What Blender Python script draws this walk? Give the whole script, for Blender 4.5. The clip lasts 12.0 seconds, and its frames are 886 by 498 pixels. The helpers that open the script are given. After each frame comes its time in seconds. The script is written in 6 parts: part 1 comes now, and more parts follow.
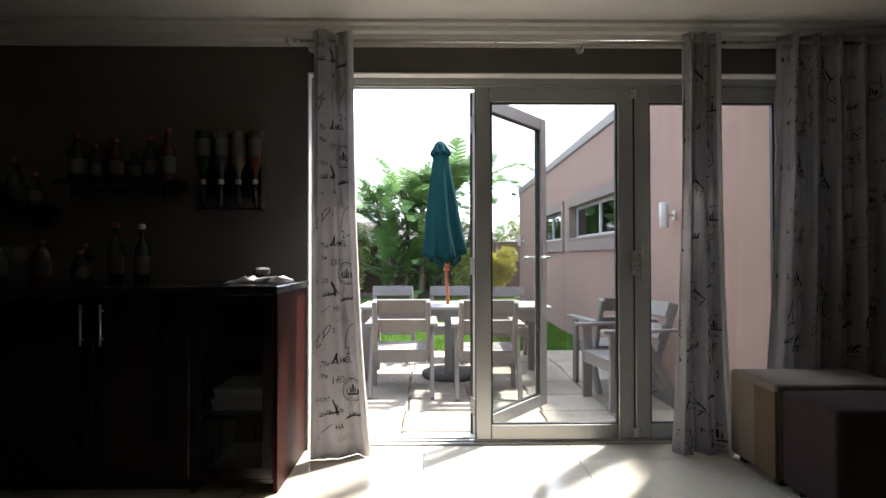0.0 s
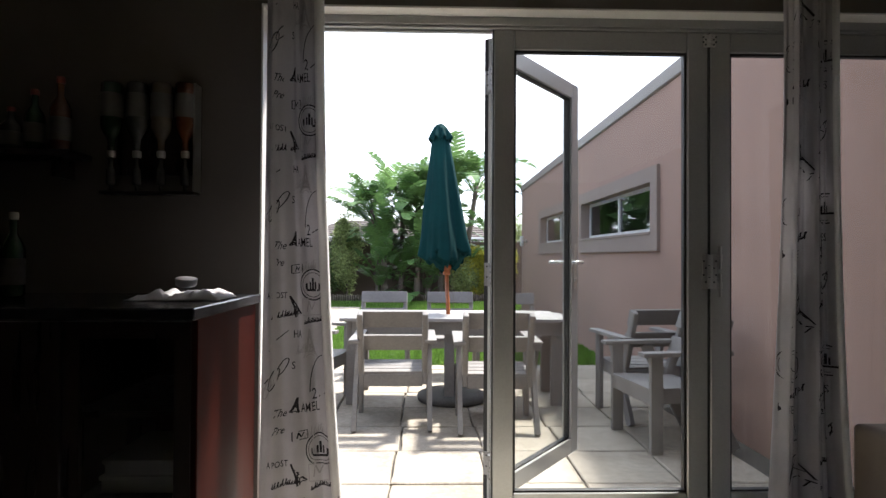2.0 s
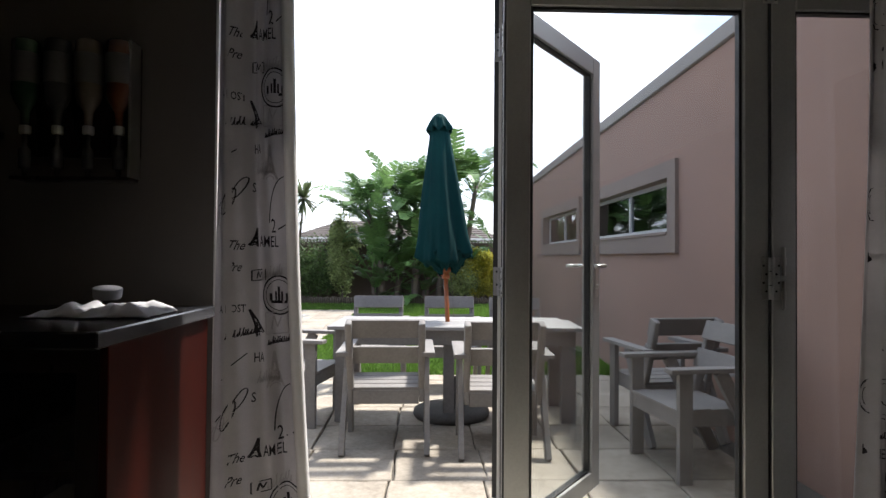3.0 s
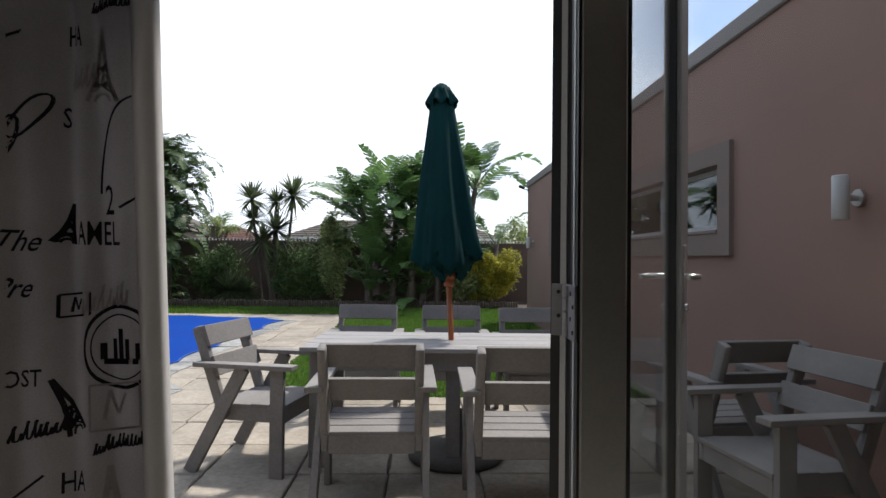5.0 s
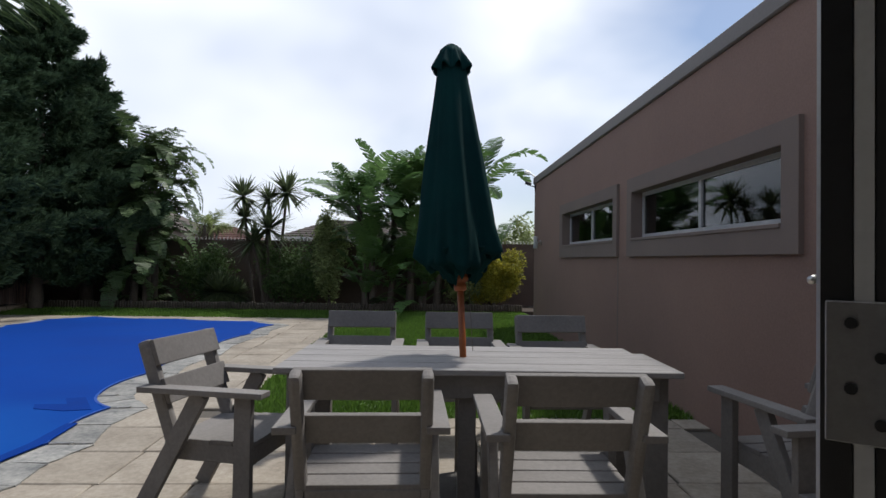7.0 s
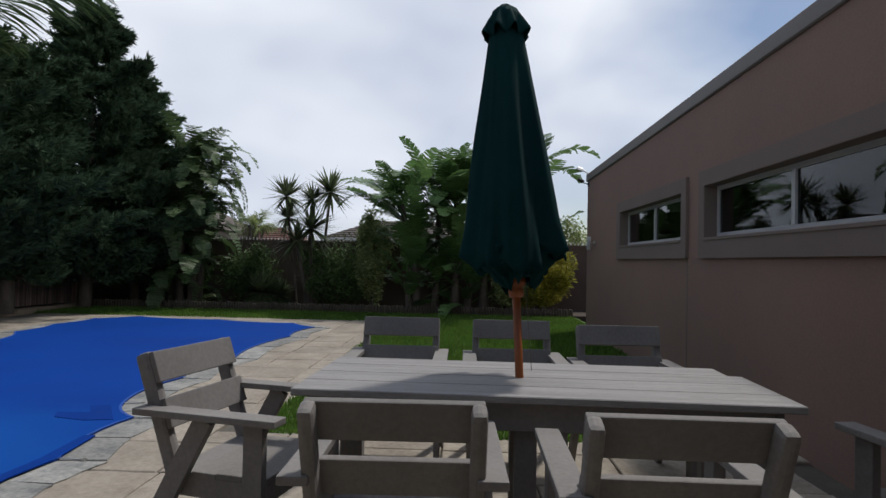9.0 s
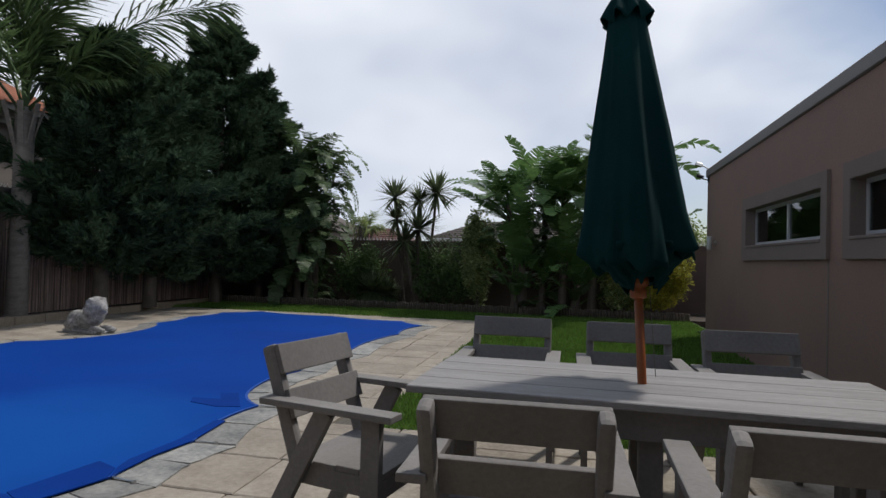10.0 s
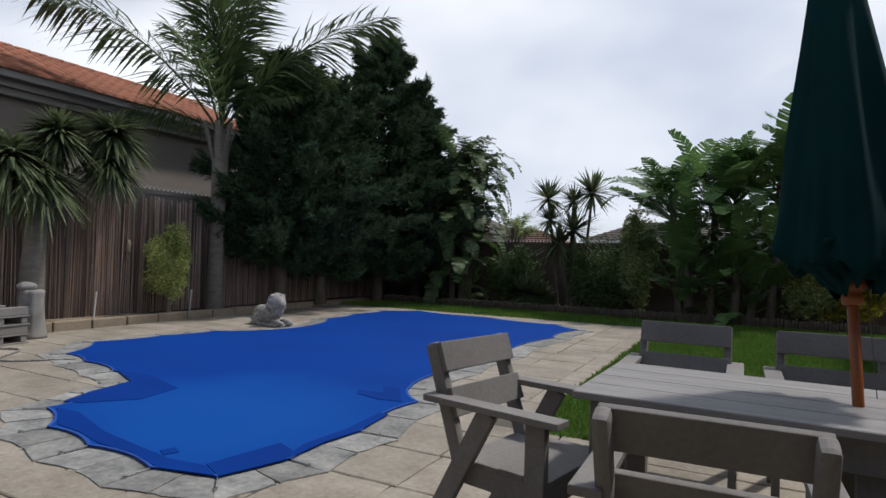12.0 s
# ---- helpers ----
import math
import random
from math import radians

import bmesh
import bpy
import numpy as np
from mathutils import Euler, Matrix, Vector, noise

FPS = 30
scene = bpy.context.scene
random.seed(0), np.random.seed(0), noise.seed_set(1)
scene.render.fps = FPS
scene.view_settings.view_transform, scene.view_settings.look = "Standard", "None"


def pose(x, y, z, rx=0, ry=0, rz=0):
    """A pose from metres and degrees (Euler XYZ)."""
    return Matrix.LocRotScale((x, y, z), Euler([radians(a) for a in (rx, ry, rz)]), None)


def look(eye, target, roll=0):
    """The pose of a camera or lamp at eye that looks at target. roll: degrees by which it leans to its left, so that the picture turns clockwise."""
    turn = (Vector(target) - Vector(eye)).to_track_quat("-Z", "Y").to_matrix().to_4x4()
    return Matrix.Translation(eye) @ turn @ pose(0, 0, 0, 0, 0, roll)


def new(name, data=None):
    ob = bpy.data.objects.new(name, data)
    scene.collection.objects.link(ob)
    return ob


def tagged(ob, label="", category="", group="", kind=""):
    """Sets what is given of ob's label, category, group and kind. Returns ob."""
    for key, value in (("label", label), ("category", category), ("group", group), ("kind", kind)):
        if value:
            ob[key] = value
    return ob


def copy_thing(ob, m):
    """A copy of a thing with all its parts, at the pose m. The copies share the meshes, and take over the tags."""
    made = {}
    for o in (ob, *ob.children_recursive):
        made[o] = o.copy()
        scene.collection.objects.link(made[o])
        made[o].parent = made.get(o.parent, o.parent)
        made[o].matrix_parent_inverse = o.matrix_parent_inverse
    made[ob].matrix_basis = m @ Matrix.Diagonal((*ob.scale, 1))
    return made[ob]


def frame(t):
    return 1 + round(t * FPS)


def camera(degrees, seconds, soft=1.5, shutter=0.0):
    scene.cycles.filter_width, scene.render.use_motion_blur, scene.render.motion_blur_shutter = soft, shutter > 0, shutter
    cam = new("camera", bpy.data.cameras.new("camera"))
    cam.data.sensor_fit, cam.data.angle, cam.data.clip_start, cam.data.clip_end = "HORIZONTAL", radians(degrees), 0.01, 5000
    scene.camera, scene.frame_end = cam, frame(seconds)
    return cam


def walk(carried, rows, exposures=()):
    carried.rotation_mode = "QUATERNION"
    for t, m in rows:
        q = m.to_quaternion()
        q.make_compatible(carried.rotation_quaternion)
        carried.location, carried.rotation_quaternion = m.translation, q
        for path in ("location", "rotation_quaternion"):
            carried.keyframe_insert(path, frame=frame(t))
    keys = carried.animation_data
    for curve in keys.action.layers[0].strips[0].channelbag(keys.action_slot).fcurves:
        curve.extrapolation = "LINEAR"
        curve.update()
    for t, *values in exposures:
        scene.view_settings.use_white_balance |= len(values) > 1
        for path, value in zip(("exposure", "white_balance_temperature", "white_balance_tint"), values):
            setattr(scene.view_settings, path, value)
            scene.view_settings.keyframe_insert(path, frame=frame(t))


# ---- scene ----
cam = camera(74.4, 12.0)
PATH = [
    (0, (0.351, 1.539, 1.098), (0.386, 3.539, 1.124), -0.1),
    (0.5, (0.324, 1.757, 1.108), (0.36, 3.757, 1.136), 0.1),
    (1, (0.311, 1.968, 1.107), (0.356, 3.968, 1.135), 0.1),
    (1.5, (0.333, 2.236, 1.12), (0.383, 4.235, 1.144), 0.1),
    (2, (0.326, 2.476, 1.12), (0.377, 4.476, 1.145), 0.3),
    (2.5, (0.311, 2.724, 1.133), (0.365, 4.723, 1.159), 0.5),
    (3, (0.332, 2.951, 1.126), (0.389, 4.95, 1.155), 0.4),
    (5, (0.316, 3.911, 1.141), (0.385, 5.909, 1.172), 0.6),
    (5.5, (0.314, 4.112, 1.133), (0.38, 6.111, 1.164), 0.6),
    (6, (0.278, 4.312, 1.122), (0.35, 6.311, 1.155), 0.7),
    (6.5, (0.276, 4.487, 1.119), (0.352, 6.485, 1.154), 0.8),
    (8.5, (0.267, 5.111, 1.114), (0.319, 7.11, 1.155), 0.9),
    (9, (0.26, 5.194, 1.11), (0.182, 7.192, 1.15), 1.1),
    (9.5, (0.231, 5.23, 1.102), (-0.028, 7.213, 1.14), 1.3),
    (10, (0.207, 5.244, 1.096), (-0.222, 7.197, 1.131), 1.4),
    (10.5, (0.185, 5.258, 1.092), (-0.384, 7.175, 1.125), 1.5),
    (11, (0.175, 5.276, 1.09), (-0.526, 7.149, 1.121), 1.6),
    (11.5, (0.15, 5.295, 1.079), (-0.672, 7.118, 1.11), 1.7),
    (12, (0.131, 5.308, 1.076), (-0.781, 7.087, 1.106), 1.7),
]
EXPOSURES = [(t, stops, 6280, 11) for t, stops in ((0.0, 2.6), (1.0, 2.45), (2.5, 1.85), (3.2, 1.5), (4.8, 0.85), (5.5, 0.45), (6.5, 0.2), (8.5, -0.2), (10.0, -0.25), (12.0, -0.14))]
walk(cam, [(t, look(eye, target, roll)) for t, eye, target, roll in PATH], EXPOSURES)

# ---- world and sun ----
SUN_AZ, SUN_EL = radians(42), radians(58)
to_sun = Vector((math.sin(SUN_AZ) * math.cos(SUN_EL), math.cos(SUN_AZ) * math.cos(SUN_EL), math.sin(SUN_EL)))
sun = new("sun", bpy.data.lights.new("sun", "SUN"))
sun.data.energy, sun.data.angle, sun.data.color = 3.0, radians(4.5), (1.0, 0.95, 0.87)
sun.matrix_world = look(to_sun * 60, (0, 0, 0))

world = bpy.data.worlds.new("world")
scene.world = world
world.use_nodes = True
wt = world.node_tree
wt.nodes.clear()


def node(tree, kind, **values):
    n = tree.nodes.new(kind)
    for key, value in values.items():
        if key in n.inputs:
            n.inputs[key].default_value = value
    return n


sky = node(wt, "ShaderNodeTexSky")
sky.sky_type, sky.sun_disc, sky.sun_elevation, sky.sun_rotation = "NISHITA", False, SUN_EL, SUN_AZ
sky_dir = node(wt, "ShaderNodeTexCoord")
stretch = node(wt, "ShaderNodeMapping", Scale=(1.0, 1.0, 1.5), Location=(0.62, 0.2, 0.15))
cloud = node(wt, "ShaderNodeTexNoise", Scale=1.25, Detail=5.0, Roughness=0.45, Distortion=0.25)
cover = node(wt, "ShaderNodeValToRGB")
cover.color_ramp.elements[0].position, cover.color_ramp.elements[1].position = 0.40, 0.58
shade = node(wt, "ShaderNodeTexNoise", Scale=2.2, Detail=3.0, Roughness=0.5)
shade_ramp = node(wt, "ShaderNodeValToRGB")
shade_ramp.color_ramp.elements[0].position, shade_ramp.color_ramp.elements[1].position = 0.22, 0.78
tone = node(wt, "ShaderNodeMix")
tone.data_type = "RGBA"
tone.inputs[6].default_value, tone.inputs[7].default_value = (4.9, 5.7, 7.3, 1), (12.3, 12.4, 12.4, 1)
mixed = node(wt, "ShaderNodeMix")
mixed.data_type = "RGBA"
back = node(wt, "ShaderNodeBackground", Strength=0.1)
world_out = node(wt, "ShaderNodeOutputWorld")
wt.links.new(sky_dir.outputs["Generated"], stretch.inputs["Vector"])
wt.links.new(stretch.outputs[0], cloud.inputs["Vector"])
wt.links.new(stretch.outputs[0], shade.inputs["Vector"])
wt.links.new(cloud.outputs["Fac"], cover.inputs["Fac"])
wt.links.new(shade.outputs["Fac"], shade_ramp.inputs["Fac"])
wt.links.new(shade_ramp.outputs["Color"], tone.inputs[0])
wt.links.new(cover.outputs["Color"], mixed.inputs[0])
wt.links.new(sky.outputs["Color"], mixed.inputs[6])
wt.links.new(tone.outputs[2], mixed.inputs[7])
wt.links.new(mixed.outputs[2], back.inputs["Color"])
wt.links.new(back.outputs[0], world_out.inputs["Surface"])


# ---- materials ----
def surf(name, light, dark, rough=0.6, metal=0.0, coarse=3.0, fine=60.0, bump=0.15, depth=0.004, rand=0.0, island=0.0,
         stretch_by=(1, 1, 1), spec=0.5, rough_var=0.12, translucent=0.0, coat=0.0, local=False):
    """Two-scale mottled surface between a light and a dark colour, with fine relief."""
    m = bpy.data.materials.new(name)
    m.use_nodes = True
    t = m.node_tree
    t.nodes.clear()
    out = node(t, "ShaderNodeOutputMaterial")
    b = node(t, "ShaderNodeBsdfPrincipled", Roughness=rough, Metallic=metal)
    b.inputs["Specular IOR Level"].default_value = spec
    b.inputs["Coat Weight"].default_value = coat
    b.inputs["Coat Roughness"].default_value = 0.08
    if local:
        place = node(t, "ShaderNodeTexCoord").outputs["Object"]
    else:
        place = node(t, "ShaderNodeNewGeometry").outputs["Position"]
    warp = node(t, "ShaderNodeMapping", Scale=stretch_by)
    t.links.new(place, warp.inputs["Vector"])
    big = node(t, "ShaderNodeTexNoise", Scale=coarse, Detail=5.0, Roughness=0.6)
    small = node(t, "ShaderNodeTexNoise", Scale=fine, Detail=4.0, Roughness=0.65)
    for n in (big, small):
        t.links.new(warp.outputs[0], n.inputs["Vector"])
    add = node(t, "ShaderNodeMath")
    add.operation = "MULTIPLY_ADD"
    add.inputs[1].default_value = 0.45
    t.links.new(small.outputs["Fac"], add.inputs[0])
    scaled = node(t, "ShaderNodeMath")
    scaled.operation = "MULTIPLY"
    scaled.inputs[1].default_value = 0.55
    t.links.new(big.outputs["Fac"], scaled.inputs[0])
    t.links.new(scaled.outputs[0], add.inputs[2])
    ramp = node(t, "ShaderNodeValToRGB")
    ramp.color_ramp.elements[0].position, ramp.color_ramp.elements[1].position = 0.34, 0.66
    ramp.color_ramp.elements[0].color, ramp.color_ramp.elements[1].color = (*dark, 1), (*light, 1)
    t.links.new(add.outputs[0], ramp.inputs["Fac"])
    colour = ramp.outputs["Color"]
    if rand or island:
        hsv = node(t, "ShaderNodeHueSaturation")
        span = node(t, "ShaderNodeMapRange")
        amount = rand or island
        span.inputs["To Min"].default_value, span.inputs["To Max"].default_value = 1 - amount, 1 + amount
        if rand:
            t.links.new(node(t, "ShaderNodeObjectInfo").outputs["Random"], span.inputs["Value"])
        else:
            t.links.new(node(t, "ShaderNodeNewGeometry").outputs["Random Per Island"], span.inputs["Value"])
        t.links.new(span.outputs["Result"], hsv.inputs["Value"])
        t.links.new(colour, hsv.inputs["Color"])
        colour = hsv.outputs["Color"]
    t.links.new(colour, b.inputs["Base Color"])
    rr = node(t, "ShaderNodeMapRange")
    rr.inputs["To Min"].default_value, rr.inputs["To Max"].default_value = max(0.02, rough - rough_var), min(1, rough + rough_var)
    t.links.new(big.outputs["Fac"], rr.inputs["Value"])
    t.links.new(rr.outputs["Result"], b.inputs["Roughness"])
    if bump:
        bp = node(t, "ShaderNodeBump", Strength=bump, Distance=depth)
        t.links.new(add.outputs[0], bp.inputs["Height"])
        t.links.new(bp.outputs[0], b.inputs["Normal"])
    end = b.outputs[0]
    if translucent:
        tr = node(t, "ShaderNodeBsdfTranslucent")
        t.links.new(colour, tr.inputs["Color"])
        mx = node(t, "ShaderNodeMixShader", Fac=translucent)
        t.links.new(end, mx.inputs[1])
        t.links.new(tr.outputs[0], mx.inputs[2])
        end = mx.outputs[0]
    t.links.new(end, out.inputs["Surface"])
    return m


def glass_material(name, tint, ior=1.5):
    m = bpy.data.materials.new(name)
    m.use_nodes = True
    t = m.node_tree
    t.nodes.clear()
    out = node(t, "ShaderNodeOutputMaterial")
    clear = node(t, "ShaderNodeBsdfTransparent", Color=(*tint, 1))
    gloss = node(t, "ShaderNodeBsdfGlossy", Roughness=0.015)
    lw = node(t, "ShaderNodeLayerWeight", Blend=0.5)
    power = node(t, "ShaderNodeMath")
    power.operation = "POWER"
    power.inputs[1].default_value = 4.0
    fres = node(t, "ShaderNodeMath")
    fres.operation = "MULTIPLY_ADD"
    base = ((ior - 1) / (ior + 1)) ** 2
    fres.inputs[1].default_value, fres.inputs[2].default_value = 1 - base, base
    t.links.new(lw.outputs["Facing"], power.inputs[0])
    t.links.new(power.outputs[0], fres.inputs[0])
    mx = node(t, "ShaderNodeMixShader")
    t.links.new(fres.outputs[0], mx.inputs[0])
    t.links.new(clear.outputs[0], mx.inputs[1])
    t.links.new(gloss.outputs[0], mx.inputs[2])
    t.links.new(mx.outputs[0], out.inputs["Surface"])
    return m


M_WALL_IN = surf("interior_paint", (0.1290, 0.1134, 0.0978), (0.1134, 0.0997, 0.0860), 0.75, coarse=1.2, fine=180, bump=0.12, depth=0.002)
M_CEIL = surf("ceiling_paint", (0.684, 0.657, 0.612), (0.63, 0.603, 0.558), 0.8, coarse=1.0, fine=150, bump=0.05, depth=0.002)
M_REVEAL = surf("white_reveal_paint", (0.78, 0.76, 0.72), (0.70, 0.68, 0.64), 0.6, coarse=3, fine=120, bump=0.05)
M_TILE_IN = surf("cream_porcelain", (0.66, 0.61, 0.50), (0.58, 0.53, 0.43), 0.13, coarse=2.2, fine=25, bump=0.02, depth=0.001, rand=0.04, rough_var=0.05)
M_GROUT = surf("grout", (0.30, 0.27, 0.22), (0.22, 0.2, 0.17), 0.9, fine=200)
M_PLASTER = surf("taupe_plaster", (0.322, 0.206, 0.160), (0.240, 0.152, 0.118), 0.9, coarse=0.7, fine=70, bump=0.35, depth=0.004)
M_BAND = surf("pale_plaster_band", (0.245, 0.19, 0.16), (0.195, 0.15, 0.126), 0.88, coarse=1.5, fine=90, bump=0.3, depth=0.003)
M_COPING = surf("coping_metal_paint", (0.204, 0.18, 0.165), (0.162, 0.141, 0.126), 0.6, coarse=1.6, fine=40)
M_ALU = surf("anodised_aluminium", (0.4312, 0.4312, 0.4219), (0.3562, 0.3562, 0.3515), 0.42, metal=0.55, coarse=2.5, fine=120, bump=0.04, depth=0.001)
M_ALU_WHITE = surf("powder_coated_frame", (0.55, 0.55, 0.53), (0.46, 0.46, 0.45), 0.45, coarse=4, fine=80, bump=0.03)
M_RUBBER = surf("black_gasket", (0.02, 0.02, 0.02), (0.012, 0.012, 0.012), 0.6, fine=80)
M_STEEL = surf("brushed_steel", (0.62, 0.61, 0.59), (0.5, 0.49, 0.47), 0.3, metal=1.0, coarse=6, fine=200, bump=0.05, depth=0.001)
M_HINGE = surf("dull_steel", (0.34, 0.335, 0.33), (0.26, 0.255, 0.25), 0.5, metal=0.6, coarse=8, fine=150, bump=0.1, depth=0.001)
M_GLASS = glass_material("door_glass", (0.97, 0.98, 0.975))
M_GLASS_WIN = glass_material("window_glass", (0.42, 0.46, 0.46), 1.5)
M_CURTAIN = surf("printed_linen", (0.55, 0.53, 0.54), (0.38, 0.365, 0.375), 0.95, coarse=4, fine=420, bump=0.25, depth=0.001, translucent=0.35, spec=0.1)
M_CURTAIN_BACK = surf("curtain_lining", (0.72, 0.70, 0.68), (0.64, 0.62, 0.60), 0.95, coarse=4, fine=420, bump=0.2, depth=0.001, translucent=0.3, spec=0.1)
M_INK_FAINT = surf("faded_print_ink", (0.40, 0.38, 0.385), (0.30, 0.285, 0.29), 0.95, coarse=30, fine=200, bump=0, spec=0.1)
M_INK = surf("print_ink", (0.032, 0.028, 0.032), (0.02, 0.018, 0.02), 0.95, coarse=9, fine=200, bump=0, spec=0.1)
M_MAHOGANY = surf("mahogany_veneer", (0.040, 0.0068, 0.0040), (0.020, 0.0036, 0.0026), 0.45, coarse=4, fine=70, bump=0.04, depth=0.001, stretch_by=(6, 6, 0.6), rough_var=0.06, coat=0.0, spec=0.06)
M_DARKWOOD = surf("dark_cabinet_wood", (0.022, 0.013, 0.011), (0.012, 0.007, 0.006), 0.3, coarse=4, fine=70, bump=0.04, depth=0.001, stretch_by=(6, 6, 0.6), coat=0.15)
M_GRANITE = surf("black_worktop", (0.03, 0.03, 0.034), (0.012, 0.012, 0.014), 0.16, coarse=20, fine=300, bump=0.02, rough_var=0.05)
M_SUEDE_TAN = surf("tan_suede", (0.130, 0.094, 0.058), (0.100, 0.072, 0.043), 0.95, coarse=6, fine=260, bump=0.3, depth=0.002, spec=0.15)
M_SUEDE_BEIGE = surf("beige_suede", (0.1893, 0.1559, 0.1253), (0.1504, 0.1224, 0.0975), 0.95, coarse=6, fine=260, bump=0.3, depth=0.002, spec=0.15)
M_SUEDE_BROWN = surf("plum_brown_suede", (0.046, 0.029, 0.028), (0.031, 0.0195, 0.0195), 0.95, coarse=6, fine=260, bump=0.3, depth=0.002, spec=0.15)
M_CLOTH = surf("white_cotton", (0.62, 0.61, 0.63), (0.50, 0.49, 0.51), 0.9, coarse=9, fine=300, bump=0.2)
M_PAPER = surf("white_card", (0.40, 0.39, 0.38), (0.33, 0.32, 0.31), 0.8, coarse=5, fine=150, bump=0.05)
M_BOTTLE_GREEN = surf("green_bottle_glass", (0.02, 0.05, 0.022), (0.012, 0.03, 0.014), 0.08, coarse=8, fine=40, bump=0)
M_BOTTLE_BROWN = surf("amber_bottle_glass", (0.10, 0.032, 0.012), (0.06, 0.018, 0.008), 0.08, coarse=8, fine=40, bump=0)
M_BOTTLE_CLEAR = surf("pale_bottle_glass", (0.0520, 0.0520, 0.0480), (0.0360, 0.0360, 0.0340), 0.08, coarse=8, fine=40, bump=0)
M_BOTTLE_CREAM = surf("cream_liqueur_bottle", (0.1235, 0.1029, 0.0794), (0.1000, 0.0823, 0.0617), 0.2, coarse=8, fine=40, bump=0)
M_LABEL = surf("bottle_label_paper", (0.0866, 0.0834, 0.0740), (0.0709, 0.0678, 0.0599), 0.7, coarse=20, fine=100, bump=0.03)
M_RED = surf("red_cap", (0.24, 0.04, 0.03), (0.16, 0.03, 0.02), 0.4, coarse=20, fine=100, bump=0)
M_PATIOWOOD = surf("grey_washed_timber", (0.248, 0.2325, 0.217), (0.1674, 0.155, 0.1438), 0.72, coarse=3.5, fine=55, bump=0.4, depth=0.003, stretch_by=(1.0, 1.0, 1.0), rand=0.07, spec=0.3)
M_TABLEWOOD = surf("weathered_table_timber", (0.325, 0.311, 0.300), (0.165, 0.155, 0.148), 0.6, coarse=2.4, fine=48, bump=0.4, depth=0.003, stretch_by=(0.55, 5.0, 5.0), rand=0.06, spec=0.35)
M_PAVER = surf("cast_stone_paver", (0.40, 0.355, 0.29), (0.215, 0.182, 0.142), 0.82, coarse=2.6, fine=30, bump=0.5, depth=0.008, rand=0.10, spec=0.3)
M_COPESTONE = surf("grey_slate_coping", (0.37, 0.36, 0.33), (0.125, 0.13, 0.128), 0.8, coarse=5, fine=24, bump=0.6, depth=0.01, rand=0.2, spec=0.3)
M_JOINT = surf("paving_joint_mortar", (0.12, 0.105, 0.085), (0.05, 0.045, 0.037), 0.95, coarse=3, fine=70, bump=0.4)
M_SOIL = surf("garden_soil", (0.07, 0.05, 0.035), (0.035, 0.026, 0.019), 0.95, coarse=2, fine=40, bump=0.8, depth=0.02)
M_GROUND = surf("lawn_soil", (0.075, 0.13, 0.03), (0.04, 0.075, 0.018), 0.95, coarse=2, fine=50, bump=0.6, depth=0.015)
M_GRASS = surf("grass_blades", (0.145, 0.255, 0.042), (0.085, 0.165, 0.027), 0.6, coarse=1.2, fine=20, bump=0, island=0.3, translucent=0.4, spec=0.25)
M_COVER = surf("blue_mesh_pool_cover", (0.0038, 0.052, 0.295), (0.0027, 0.034, 0.225), 0.85, coarse=0.6, fine=200, bump=0.15, depth=0.002, spec=0.08)


def soft_tint(m, centre, radius, colour):
    """Blends a soft-edged area of another colour into a material."""
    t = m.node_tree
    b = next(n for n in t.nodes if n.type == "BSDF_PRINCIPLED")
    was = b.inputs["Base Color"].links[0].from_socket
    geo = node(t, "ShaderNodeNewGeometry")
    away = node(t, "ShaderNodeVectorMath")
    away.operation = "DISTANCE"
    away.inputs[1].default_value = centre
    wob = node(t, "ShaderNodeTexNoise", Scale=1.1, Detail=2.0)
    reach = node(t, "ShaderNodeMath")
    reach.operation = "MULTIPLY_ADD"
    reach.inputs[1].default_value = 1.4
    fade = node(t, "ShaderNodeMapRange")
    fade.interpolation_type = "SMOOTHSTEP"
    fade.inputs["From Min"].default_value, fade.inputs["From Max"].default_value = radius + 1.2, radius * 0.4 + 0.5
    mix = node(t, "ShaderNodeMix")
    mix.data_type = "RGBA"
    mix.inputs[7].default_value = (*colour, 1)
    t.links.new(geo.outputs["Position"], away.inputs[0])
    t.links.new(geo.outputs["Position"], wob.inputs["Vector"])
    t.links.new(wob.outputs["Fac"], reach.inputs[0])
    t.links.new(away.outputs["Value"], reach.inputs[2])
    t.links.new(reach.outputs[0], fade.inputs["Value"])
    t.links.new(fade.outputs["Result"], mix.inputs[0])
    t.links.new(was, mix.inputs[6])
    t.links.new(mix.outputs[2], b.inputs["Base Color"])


# lighter blue over the near part of the cover
soft_tint(M_COVER, (-3.3, 8.45, -0.158), 1.5, (0.0055, 0.070, 0.320))
M_COVER_DARK = surf("navy_water_stain", (0.0032, 0.040, 0.250), (0.0025, 0.028, 0.190), 0.85, coarse=2, fine=200, bump=0.15, spec=0.08)
M_COVER_HEM = surf("light_blue_hem", (0.012, 0.085, 0.40), (0.008, 0.055, 0.30), 0.6, coarse=3, fine=100, bump=0.1)
M_CANOPY = surf("bottle_green_canvas", (0.0068, 0.0520, 0.0505), (0.0042, 0.0330, 0.0335), 0.92, coarse=5, fine=300, bump=0.3, depth=0.001, translucent=0.26, spec=0.15)
M_POLE = surf("orange_varnished_wood", (0.40, 0.125, 0.032), (0.26, 0.072, 0.02), 0.42, coarse=5, fine=60, bump=0.08, stretch_by=(8, 8, 0.7))
